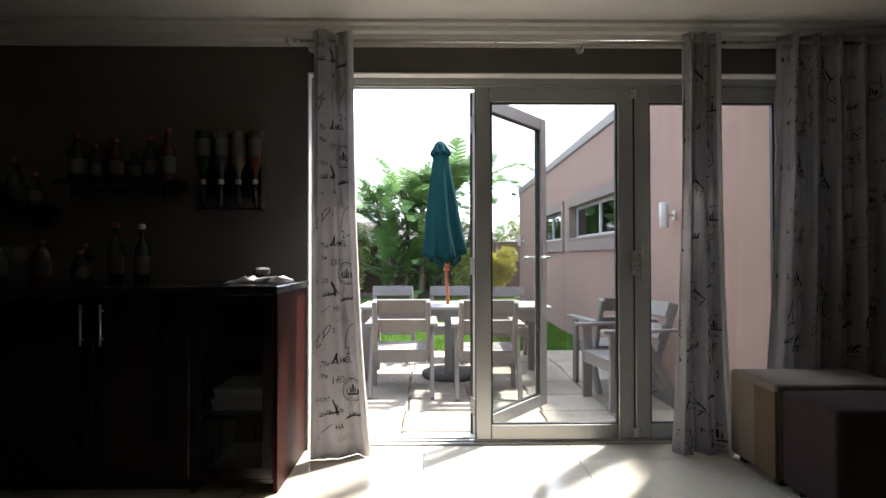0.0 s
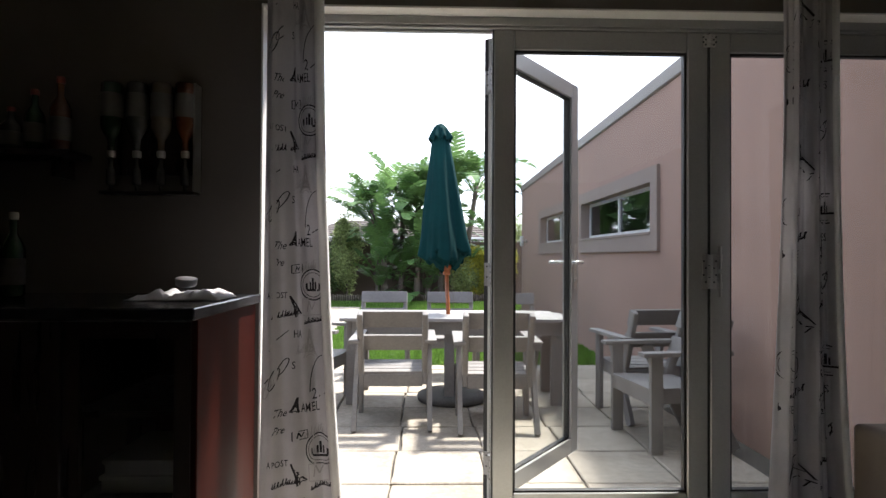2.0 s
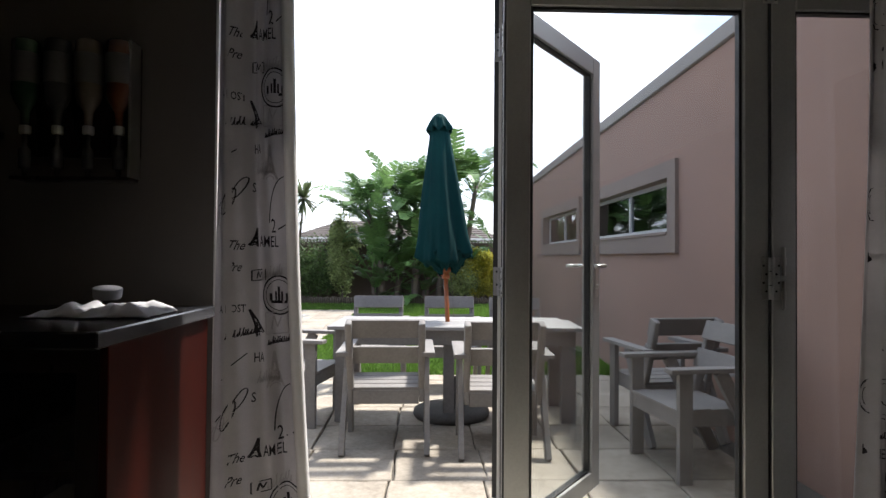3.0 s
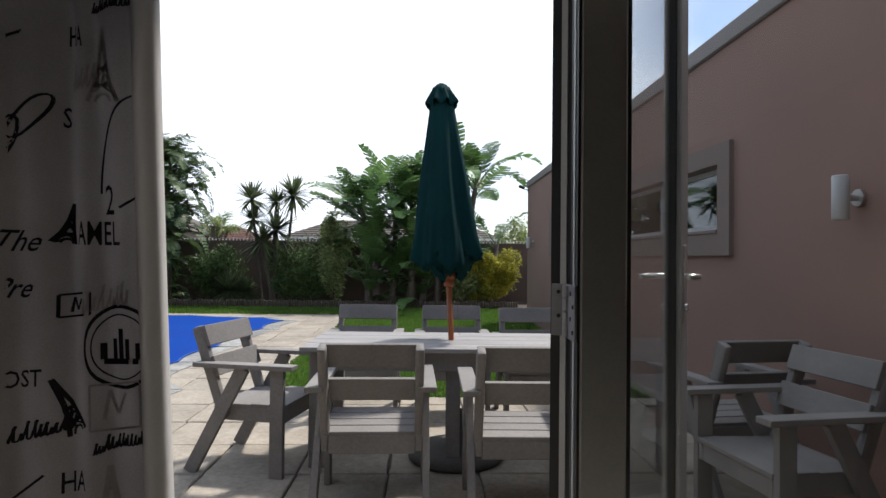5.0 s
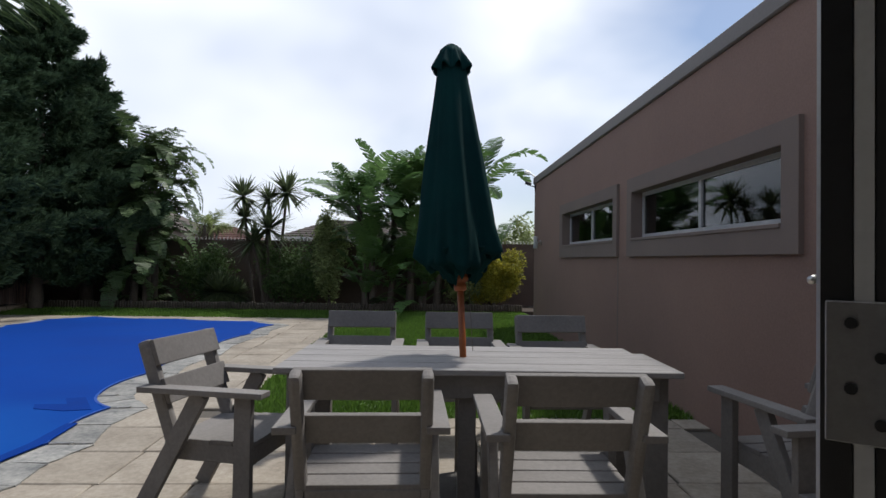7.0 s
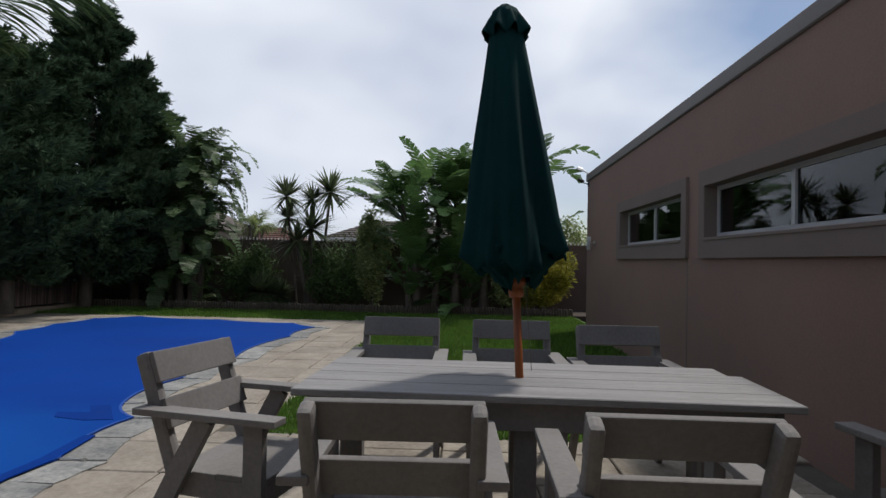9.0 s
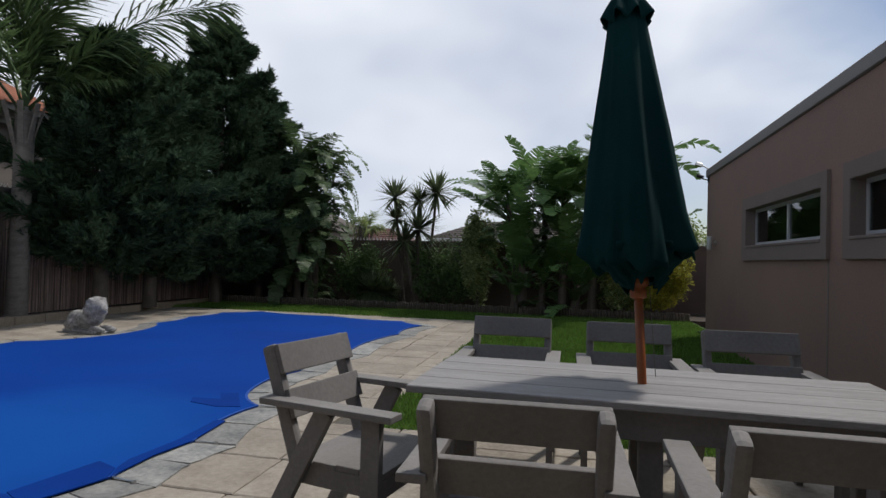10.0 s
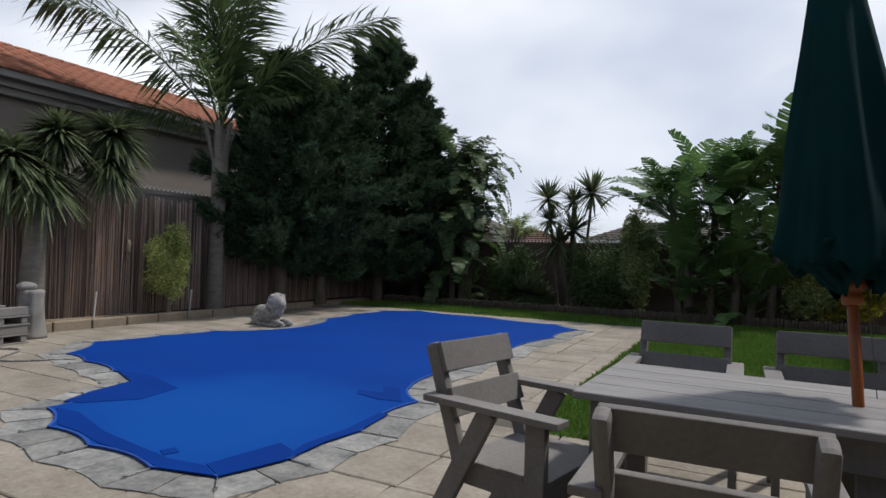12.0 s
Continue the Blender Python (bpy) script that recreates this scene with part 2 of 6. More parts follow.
M_CONCRETE = surf("grey_concrete", (0.30, 0.285, 0.26), (0.19, 0.18, 0.165), 0.9, coarse=5, fine=60, bump=0.4)
M_BASE = surf("dark_cast_base", (0.125, 0.118, 0.108), (0.07, 0.066, 0.06), 0.9, coarse=5, fine=60, bump=0.4)
M_STATUE = surf("weathered_stone_statue", (0.48, 0.46, 0.43), (0.085, 0.08, 0.075), 0.9, coarse=13, fine=60, bump=0.6, depth=0.01)
M_REED = surf("dry_reed_screen", (0.54, 0.415, 0.34), (0.26, 0.195, 0.16), 0.85, coarse=5, fine=60, bump=0.2, island=0.5, stretch_by=(1, 1, 0.15))
M_GARDENWALL = surf("brown_boundary_wall", (0.135, 0.098, 0.078), (0.085, 0.062, 0.05), 0.92, coarse=1.3, fine=60, bump=0.4)
M_WALLTOP = surf("grey_wall_render", (0.18, 0.165, 0.15), (0.132, 0.12, 0.111), 0.9, coarse=1.5, fine=70, bump=0.3)
M_KERB = surf("sandstone_kerb", (0.36, 0.29, 0.205), (0.235, 0.185, 0.13), 0.9, coarse=4, fine=40, bump=0.4, rand=0.1)
M_ROOFTILE = surf("terracotta_roof_tile", (0.36, 0.135, 0.07), (0.22, 0.078, 0.042), 0.8, coarse=6, fine=50, bump=0.3, rand=0.2)
M_ROOFGREY = surf("far_roof_tile", (0.120, 0.099, 0.084), (0.078, 0.063, 0.054), 0.85, coarse=3, fine=30, bump=0.3, rand=0.15)
M_ROOFRED = surf("far_red_roof", (0.150, 0.069, 0.051), (0.102, 0.045, 0.035), 0.85, coarse=3, fine=30, bump=0.3, rand=0.15)
M_HOUSEWALL = surf("neighbour_wall_paint", (0.25, 0.218, 0.188), (0.195, 0.168, 0.144), 0.9, coarse=1, fine=60, bump=0.3)
M_FASCIA = surf("neighbour_fascia", (0.27, 0.255, 0.235), (0.21, 0.2, 0.18), 0.75, coarse=2, fine=60, bump=0.1)
M_BARK = surf("rough_bark", (0.13, 0.105, 0.08), (0.06, 0.048, 0.037), 0.95, coarse=9, fine=50, bump=0.8, depth=0.015, stretch_by=(1, 1, 0.4))
M_PALMBARK = surf("grey_palm_trunk", (0.24, 0.215, 0.18), (0.12, 0.105, 0.085), 0.92, coarse=6, fine=40, bump=0.7, depth=0.012, stretch_by=(1, 1, 2.5))
M_CONIFER = surf("dark_conifer_needles", (0.082, 0.130, 0.070), (0.040, 0.068, 0.039), 0.65, coarse=1.6, fine=12, bump=0, island=0.4, translucent=0.22, spec=0.05)
M_LEAF = surf("broad_green_leaf", (0.15, 0.26, 0.078), (0.07, 0.14, 0.044), 0.42, coarse=2.0, fine=16, bump=0.1, rand=0.35, translucent=0.36, spec=0.4)
M_FROND = surf("palm_frond_green", (0.1121, 0.1719, 0.0628), (0.0598, 0.0957, 0.0374), 0.5, coarse=2.0, fine=16, bump=0, rand=0.25, translucent=0.3, spec=0.35)
M_YUCCA = surf("yucca_leaf", (0.185, 0.222, 0.10), (0.075, 0.105, 0.052), 0.5, coarse=3, fine=20, bump=0, island=0.45, translucent=0.3, spec=0.35)
M_SHRUB = surf("shrub_leaf", (0.105, 0.165, 0.05), (0.05, 0.088, 0.028), 0.55, coarse=2.5, fine=16, bump=0, island=0.4, translucent=0.3, spec=0.3)
M_LIGHTSHRUB = surf("yellow_green_leaf", (0.68, 0.70, 0.30), (0.27, 0.34, 0.10), 0.55, coarse=3, fine=16, bump=0, island=0.5, translucent=0.5, spec=0.3)
M_MIDSHRUB = surf("soft_green_leaf", (0.38, 0.44, 0.18), (0.16, 0.21, 0.08), 0.55, coarse=3, fine=16, bump=0, island=0.45, translucent=0.4, spec=0.3)
M_YELLOW = surf("golden_leaf", (0.58, 0.50, 0.06), (0.17, 0.21, 0.045), 0.55, coarse=3, fine=16, bump=0, island=0.35, translucent=0.5, spec=0.3)
M_WHITEPLASTIC = surf("white_plastic", (0.7, 0.7, 0.68), (0.6, 0.6, 0.58), 0.5, coarse=9, fine=80, bump=0)
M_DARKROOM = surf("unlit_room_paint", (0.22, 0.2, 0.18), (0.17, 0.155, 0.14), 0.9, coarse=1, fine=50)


# ---- builders ----
def box(bm, size, at, turn=(0, 0, 0), bevel=0.0, segments=1):
    """Adds a box of the given size centred at a place."""
    made = bmesh.ops.create_cube(bm, size=1.0, matrix=pose(*at, *turn) @ Matrix.Diagonal((*size, 1)))
    if bevel:
        edges = list({e for v in made["verts"] for e in v.link_edges})
        bmesh.ops.bevel(bm, geom=edges, offset=bevel, segments=segments, profile=0.6, affect="EDGES")


def beam(bm, a, b, width, thick, bevel=0.004, side=(1, 0, 0)):
    """A board from a to b; side is the direction of its thickness."""
    a, b = Vector(a), Vector(b)
    z = (b - a).normalized()
    x = Vector(side).normalized()
    y = z.cross(x).normalized()
    m = Matrix((x, y, z)).transposed().to_4x4()
    m.translation = (a + b) / 2
    made = bmesh.ops.create_cube(bm, size=1.0, matrix=m @ Matrix.Diagonal((thick, width, (b - a).length, 1)))
    if bevel:
        edges = list({e for v in made["verts"] for e in v.link_edges})
        bmesh.ops.bevel(bm, geom=edges, offset=bevel, segments=2, profile=0.6, affect="EDGES")


def rod(bm, a, b, r1, r2=None, sides=14):
    a, b = Vector(a), Vector(b)
    m = (b - a).to_track_quat("Z", "Y").to_matrix().to_4x4()
    m.translation = (a + b) / 2
    bmesh.ops.create_cone(bm, cap_ends=True, segments=sides, radius1=r1, radius2=r1 if r2 is None else r2, depth=(b - a).length, matrix=m)


def lathe(bm, profile, at=(0, 0, 0), sides=18):
    """Turned solid from (radius, height) pairs."""
    rings = []
    for r, z in profile:
        rings.append([bm.verts.new((at[0] + r * math.cos(2 * math.pi * i / sides), at[1] + r * math.sin(2 * math.pi * i / sides), at[2] + z)) for i in range(sides)])
    for lo, hi in zip(rings, rings[1:]):
        for i in range(sides):
            bm.faces.new((lo[i], lo[(i + 1) % sides], hi[(i + 1) % sides], hi[i]))
    bm.faces.new(rings[0][::-1])
    bm.faces.new(rings[-1])


def mesh_from(name, bm, material, smooth=False):
    bmesh.ops.recalc_face_normals(bm, faces=bm.faces)
    me = bpy.data.meshes.new(name)
    bm.to_mesh(me)
    bm.free()
    me.materials.append(material)
    if smooth:
        me.polygons.foreach_set("use_smooth", [True] * len(me.polygons))
    return me


def raw_mesh(name, verts, faces, material, smooth=False):
    me = bpy.data.meshes.new(name)
    me.from_pydata(verts, [], faces)
    me.materials.append(material)
    if smooth:
        me.polygons.foreach_set("use_smooth", [True] * len(me.polygons))
    return me


def part(name, bm, material, parent=None, label="", smooth=False):
    """Links a bmesh, or a ready mesh, as one object under a thing or part."""
    me = bm if isinstance(bm, bpy.types.Mesh) else mesh_from(name, bm, material, smooth)
    ob = new(name, me)
    if parent is not None:
        ob.parent = parent
    if label:
        ob["label"] = label
    return ob


def thing(name, label, category, at=None, group="", kind=""):
    ob = new(name)
    ob.empty_display_size = 0.1
    if at is not None:
        ob.matrix_world = at
    return tagged(ob, label, category, group, kind)


def boxes(*items, bevel=0.0):
    bm = bmesh.new()
    for size, at, *turn in items:
        box(bm, size, at, turn[0] if turn else (0, 0, 0), bevel)
    return bm


def span(x0, x1, y0, y1, z0, z1):
    """Size and centre of a box given by its limits."""
    return (x1 - x0, y1 - y0, z1 - z0), ((x0 + x1) / 2, (y0 + y1) / 2, (z0 + z1) / 2)


rng = random.Random(7)
PATIO = -0.18


# ---- the house ----
def setting(name, bm, material, label, category="wall", smooth=False):
    return tagged(part(name, bm, material, None, "", smooth), label, category, "", "structure")


ROOM_W, ROOM_E, ROOM_S, ROOM_N = -3.6, 3.3, -2.6, 4.88
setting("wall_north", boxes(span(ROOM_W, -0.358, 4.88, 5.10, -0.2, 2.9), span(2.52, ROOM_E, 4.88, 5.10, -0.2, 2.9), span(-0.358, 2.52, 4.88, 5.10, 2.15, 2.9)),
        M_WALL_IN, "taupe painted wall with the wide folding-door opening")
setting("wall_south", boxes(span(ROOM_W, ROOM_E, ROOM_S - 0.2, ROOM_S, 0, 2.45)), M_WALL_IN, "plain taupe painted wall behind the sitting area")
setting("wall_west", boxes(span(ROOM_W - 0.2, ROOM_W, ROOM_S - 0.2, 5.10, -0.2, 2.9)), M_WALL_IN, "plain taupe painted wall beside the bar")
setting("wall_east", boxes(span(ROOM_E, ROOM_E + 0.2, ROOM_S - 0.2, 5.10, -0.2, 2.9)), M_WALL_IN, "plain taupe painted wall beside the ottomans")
setting("ceiling", boxes(span(ROOM_W - 0.2, ROOM_E + 0.2, ROOM_S - 0.2, 4.88, 2.42, 2.62)), M_CEIL, "off-white painted plaster ceiling", "ceiling")


def cornice():
    """Stepped plaster cornice along the north wall."""
    bm = bmesh.new()
    steps = [(4.88, 2.30), (4.865, 2.30), (4.865, 2.325), (4.84, 2.335), (4.835, 2.36), (4.81, 2.372), (4.802, 2.395), (4.77, 2.402), (4.765, 2.421), (4.88, 2.421)]
    ends = [[bm.verts.new((x, y, z)) for y, z in steps] for x in (ROOM_W, ROOM_E)]
    n = len(steps)
    for i in range(n):
        bm.faces.new((ends[0][i], ends[0][(i + 1) % n], ends[1][(i + 1) % n], ends[1][i]))
    bm.faces.new(ends[0])
    bm.faces.new(ends[1][::-1])
    return bm


setting("trim_cornice", cornice(), M_CEIL, "off-white stepped plaster cornice under the ceiling", "cornice")
setting("trim_reveal", boxes(span(-0.362, -0.354, 4.876, 4.955, 0, 2.154), span(2.516, 2.524, 4.876, 4.955, 0, 2.154), span(-0.354, 2.516, 4.876, 4.955, 2.146, 2.154)),
        M_REVEAL, "white painted reveal round the door opening", "reveal")
floor = setting("floor", boxes(span(ROOM_W, ROOM_E, ROOM_S, 5.06, -0.25, -0.006)), M_GROUT, "glossy cream porcelain tiled floor", "floor")
sill = setting("threshold", boxes(span(-0.355, 2.52, 4.94, 5.13, -0.17, 0.012), bevel=0.004), M_ALU_WHITE, "pale aluminium door threshold", "threshold")

# frame of the folding doors
door_frame = thing("door_frame", "grey anodised aluminium folding-door frame", "door frame", kind="structure")
part("head", boxes(span(-0.354, 2.516, 4.955, 5.045, 2.112, 2.146), span(-0.354, 2.516, 4.965, 4.985, 2.10, 2.112), span(-0.354, 2.516, 5.015, 5.035, 2.10, 2.112), bevel=0.002), M_ALU, door_frame)
part("jamb", boxes(span(-0.354, -0.33, 4.955, 5.045, 0.012, 2.112), bevel=0.003), M_ALU, door_frame)
part("jamb", boxes(span(2.485, 2.516, 4.955, 5.045, 0.012, 2.112), bevel=0.003), M_ALU, door_frame)
part("track", boxes(span(-0.33, 2.485, 4.97, 4.976, 0.012, 0.02), span(-0.33, 2.485, 5.024, 5.03, 0.012, 0.02)), M_ALU, door_frame)


def hinge(parent, at, height=0.13, flat=0.035):
    h = part("hinge", boxes(((flat, 0.006, height), (at[0] - flat / 2 - 0.006, at[1], at[2])), ((flat, 0.006, height), (at[0] + flat / 2 + 0.006, at[1], at[2])), bevel=0.001), M_STEEL, parent, "steel butt hinge")
    bm = bmesh.new()
    for i in range(3):
        z = at[2] + (i - 1) * height / 3
        rod(bm, (at[0], at[1] - 0.005, z - height / 6 + 0.002), (at[0], at[1] - 0.005, z + height / 6 - 0.002), 0.011)
    part("knuckle", bm, M_STEEL, h, smooth=False)
    bm = bmesh.new()
    for dx in (-1, 1):
        for i in range(4):
            x = at[0] + dx * (0.018 + 0.009 * (i % 2))
            rod(bm, (x, at[1] - 0.004, at[2] + (i - 1.5) * height / 5), (x, at[1] - 0.0015, at[2] + (i - 1.5) * height / 5), 0.004, sides=10)
    part("screw", bm, M_RUBBER, h)


def door_leaf(name, w, m, label, lever=False):
    """A glazed aluminium leaf: stiles, rails, gaskets and a pane, hinged at x = 0."""
    d = thing(name, label, "glass door", m, "folding doors", "structure")
    z0, z1, s, r, t = 0.022, 2.098, 0.094, 0.085, 0.028
    for x0, x1 in ((0, s), (w - s, w)):
        part("stile", boxes(span(x0 + 0.003, x1 - 0.003, -t, t, z0, z1), bevel=0.004), M_ALU, d)
    for a, b in ((z0, z0 + r), (z1 - r, z1)):
        part("rail", boxes(span(s, w - s, -t + 0.001, t - 0.001, a, b), bevel=0.003), M_ALU, d)
    g = 0.008
    part("gasket", boxes(span(s - 0.002, s + g, -0.014, 0.014, z0 + r, z1 - r), span(w - s - g, w - s + 0.002, -0.014, 0.014, z0 + r, z1 - r),
                         span(s, w - s, -0.014, 0.014, z0 + r - 0.002, z0 + r + g), span(s, w - s, -0.014, 0.014, z1 - r - g, z1 - r + 0.002)), M_RUBBER, d)
    part("edge_seal", boxes(span(-0.0015, 0.0035, -0.025, -0.009, z0, z1)), M_RUBBER, d)
    part("edge_seal", boxes(span(-0.0015, 0.0035, 0.005, 0.025, z0, z1)), M_RUBBER, d)
    part("brush_strip", boxes(span(-0.003, 0.0035, -0.008, 0.004, z0, z1)), M_ALU_WHITE, d, "pale draught strip")
    pane = part("pane", boxes(span(s + 0.002, w - s - 0.002, -0.003, 0.003, z0 + r, z1 - r)), M_GLASS, d, "clear door glass")
    pane.visible_shadow = False
    if lever:
        for side in (-1, 1):
            plate = part("handle_plate", boxes(span(w - 0.062, w - 0.032, side * t - 0.004, side * t + 0.004, 0.94, 1.19), bevel=0.002), M_STEEL, d, "steel handle plate")
            bm = bmesh.new()
            rod(bm, (w - 0.047, side * t, 1.09), (w - 0.047, side * (t + 0.045), 1.09), 0.009)
            rod(bm, (w - 0.042, side * (t + 0.043), 1.09), (w - 0.165, side * (t + 0.043), 1.09), 0.0085)
            part("handle", bm, M_STEEL, plate, "steel lever handle", True)
            bm = bmesh.new()
            rod(bm, (w - 0.047, side * t, 0.99), (w - 0.047, side * (t + 0.012), 0.99), 0.012)
            part("lock", bm, M_STEEL, plate)
    return d


d2 = door_leaf("door_2", 0.938, pose(0.602, 5.0, 0), "closed clear glass folding door leaf in grey aluminium")
d3 = door_leaf("door_3", 0.938, pose(1.545, 5.0, 0), "closed clear glass folding door leaf beside the wall")
d1 = door_leaf("door_1", 0.93, pose(0.598, 5.078, 0, 0, 0, 52.5), "glass door leaf swung open onto the patio", True)
hinge(d3, (-0.003, -0.032, 1.06), 0.15, 0.024)
for z in (0.06, 2.06):
    hinge(d3, (-0.003, -0.032, z), 0.055, 0.02)
for z in (0.2, 1.04, 1.9):
    h = part("hinge", boxes(span(-0.005, 0.003, -0.031, 0.022, z - 0.052, z + 0.052), bevel=0.001), M_HINGE, d1, "steel butt hinge plate")
    bm = bmesh.new()
    for i in range(4):
        rod(bm, (-0.030, -0.030, z - 0.039 + i * 0.026 - 0.012), (-0.030, -0.030, z - 0.039 + i * 0.026 + 0.012), 0.0155)
    box(bm, (0.024, 0.004, 0.1), (-0.016, -0.030, z))
    part("knuckle", bm, M_HINGE, h)
    bm = bmesh.new()
    for k in range(4):
        rod(bm, (-0.0065, -0.012 + 0.018 * (k % 2), z - 0.036 + 0.024 * k), (-0.004, -0.012 + 0.018 * (k % 2), z - 0.036 + 0.024 * k), 0.0042, sides=10)
    part("screw", bm, M_RUBBER, h)
for z in (1.0, 1.12):
    bm = bmesh.new()
    rod(bm, (0.045, -0.03, z - 0.05), (0.045, -0.03, z + 0.05), 0.006)
    box(bm, (0.022, 0.008, 0.03), (0.045, -0.026, z), bevel=0.002)
    part("bolt", bm, M_STEEL, d3, "small steel sliding bolt")

# edge of the fixed leaf where the swung leaf is hinged
for z in (0.2, 1.04, 1.9):
    h = part("hinge", boxes(span(-0.006, 0.003, -0.022, 0.026, z - 0.052, z + 0.052), bevel=0.001), M_HINGE, d2, "steel butt hinge plate")
    bm = bmesh.new()
    for k in range(4):
        rod(bm, (-0.0075, -0.01 + 0.016 * (k % 2), z - 0.036 + 0.024 * k), (-0.005, -0.01 + 0.016 * (k % 2), z - 0.036 + 0.024 * k), 0.0042, sides=10)
    part("screw", bm, M_RUBBER, h)


# ---- wing of the house beside the patio ----
WX, WEND, WTOP = 2.58, 16.48, 2.80
WINDOWS = [(8.265, 10.905, 1.36, 1.88, 8.09, 11.035), (11.51, 13.985, 1.36, 1.88, 11.37, 14.16)]


def wing_wall():
    bm = bmesh.new()
    y = 5.10
    for a, b, z0, z1, _, _ in WINDOWS:
        box(bm, *span(WX, WX + 0.24, y, a, -0.5, WTOP))
        box(bm, *span(WX, WX + 0.24, a, b, -0.5, z0))
        box(bm, *span(WX, WX + 0.24, a, b, z1, WTOP))
        y = b
    box(bm, *span(WX, WX + 0.24, y, WEND, -0.5, WTOP))
    box(bm, *span(WX + 0.24, 9.0, WEND - 0.24, WEND, -0.5, WTOP))
    box(bm, *span(8.76, 9.0, 5.10, WEND - 0.24, -0.5, WTOP))
    box(bm, *span(ROOM_E + 0.2, 9.0, 4.88, 5.10, -0.5, WTOP))
    return bm


setting("wall_wing", wing_wall(), M_PLASTER, "taupe textured plaster wall of the wing")
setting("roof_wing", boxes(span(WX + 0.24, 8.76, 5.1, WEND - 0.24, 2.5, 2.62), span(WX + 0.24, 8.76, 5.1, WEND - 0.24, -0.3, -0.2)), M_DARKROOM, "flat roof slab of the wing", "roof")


def wing_coping():
    """Parapet coping with a slight fall towards the far end."""
    bm = boxes(span(WX - 0.028, WX + 0.27, 5.105, WEND + 0.028, 2.725, 2.870), bevel=0.012)
    for v in bm.verts:
        v.co.z += 0.06 - 0.0095 * (v.co.y - 5.1)
    return bm


setting("trim_coping", wing_coping(), M_COPING, "pale painted parapet coping", "coping")
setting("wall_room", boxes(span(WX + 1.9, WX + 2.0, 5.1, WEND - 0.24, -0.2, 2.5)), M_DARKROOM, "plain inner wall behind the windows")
for i, (a, b, z0, z1, oa, ob_) in enumerate(WINDOWS):
    wnd = thing("window_%d" % (i + 1), "wide aluminium sliding window with a pale plaster surround", "window", None, "wing windows", "structure")
    part("surround", boxes(span(WX - 0.035, WX + 0.0, oa, ob_, 1.183, z0), span(WX - 0.035, WX + 0.0, oa, ob_, z1, 2.03),
                           span(WX - 0.035, WX + 0.0, oa, a, z0, z1), span(WX - 0.035, WX + 0.0, b, ob_, z0, z1)), M_BAND, wnd, "pale plaster window surround")
    part("reveal", boxes(span(WX - 0.03, WX + 0.09, a - 0.002, a + 0.004, z0, z1), span(WX - 0.03, WX + 0.09, b - 0.004, b + 0.002, z0, z1),
                         span(WX - 0.03, WX + 0.09, a, b, z1 - 0.004, z1 + 0.002)), M_BAND, wnd)
    part("window_sill", boxes(span(WX - 0.045, WX + 0.10, a + 0.004, b - 0.004, z0 - 0.01, z0 + 0.02), bevel=0.004), M_BAND, wnd)
    mid = (a + b) / 2
    part("window_frame", boxes(span(WX + 0.09, WX + 0.13, a, b, z0 + 0.02, z0 + 0.065), span(WX + 0.09, WX + 0.13, a, b, z1 - 0.045, z1),
                               span(WX + 0.09, WX + 0.13, a, a + 0.04, z0 + 0.065, z1 - 0.045), span(WX + 0.09, WX + 0.13, b - 0.04, b, z0 + 0.065, z1 - 0.045),
                               span(WX + 0.085, WX + 0.125, mid - 0.025, mid + 0.025, z0 + 0.065, z1 - 0.045), bevel=0.002), M_ALU_WHITE, wnd, "white window frame")
    for c, e in ((a + 0.04, mid - 0.025), (mid + 0.025, b - 0.04)):
        part("pane", boxes(span(WX + 0.105, WX + 0.111, c, e, z0 + 0.065, z1 - 0.045)), M_GLASS_WIN, wnd)


# pale streak down the plaster, built as a thin raised strip
setting("trim_pale_streak", boxes(span(WX - 0.003, WX + 0.01, 11.39, 11.42, -0.2, 1.183)), M_BAND, "pale vertical streak on the plaster under the windows", "joint")


def wall_light(y):
    w = thing("wall_light", "white cylindrical up-and-down wall light on the plaster wall", "wall light", pose(WX, y, 1.475), "patio wall lights")
    bm = bmesh.new()
    lathe(bm, [(0.036, -0.115), (0.04, -0.11), (0.04, 0.11), (0.036, 0.115), (0.03, 0.10)], (-0.11, 0, 0))
    part("shade", bm, M_ALU_WHITE, w, "", True)
    bm = bmesh.new()
    rod(bm, (-0.08, 0, 0), (0.0, 0, 0), 0.016)
    rod(bm, (-0.022, 0, 0), (0.0, 0, 0), 0.045)
    part("bracket", bm, M_STEEL, w)


wall_light(6.85)
wall_light(15.78)
flood = thing("flood_light", "small grey flood light on the parapet corner", "flood light", pose(WX, WEND, 2.85))
bm = bmesh.new()
rod(bm, (0.02, 0.0, -0.02), (-0.10, 0.03, 0.06), 0.012)
part("arm", bm, M_STEEL, flood)
part("head", boxes(((0.12, 0.1, 0.07), (-0.15, 0.04, 0.07), (0, 20, 0)), bevel=0.012), M_STEEL, flood)


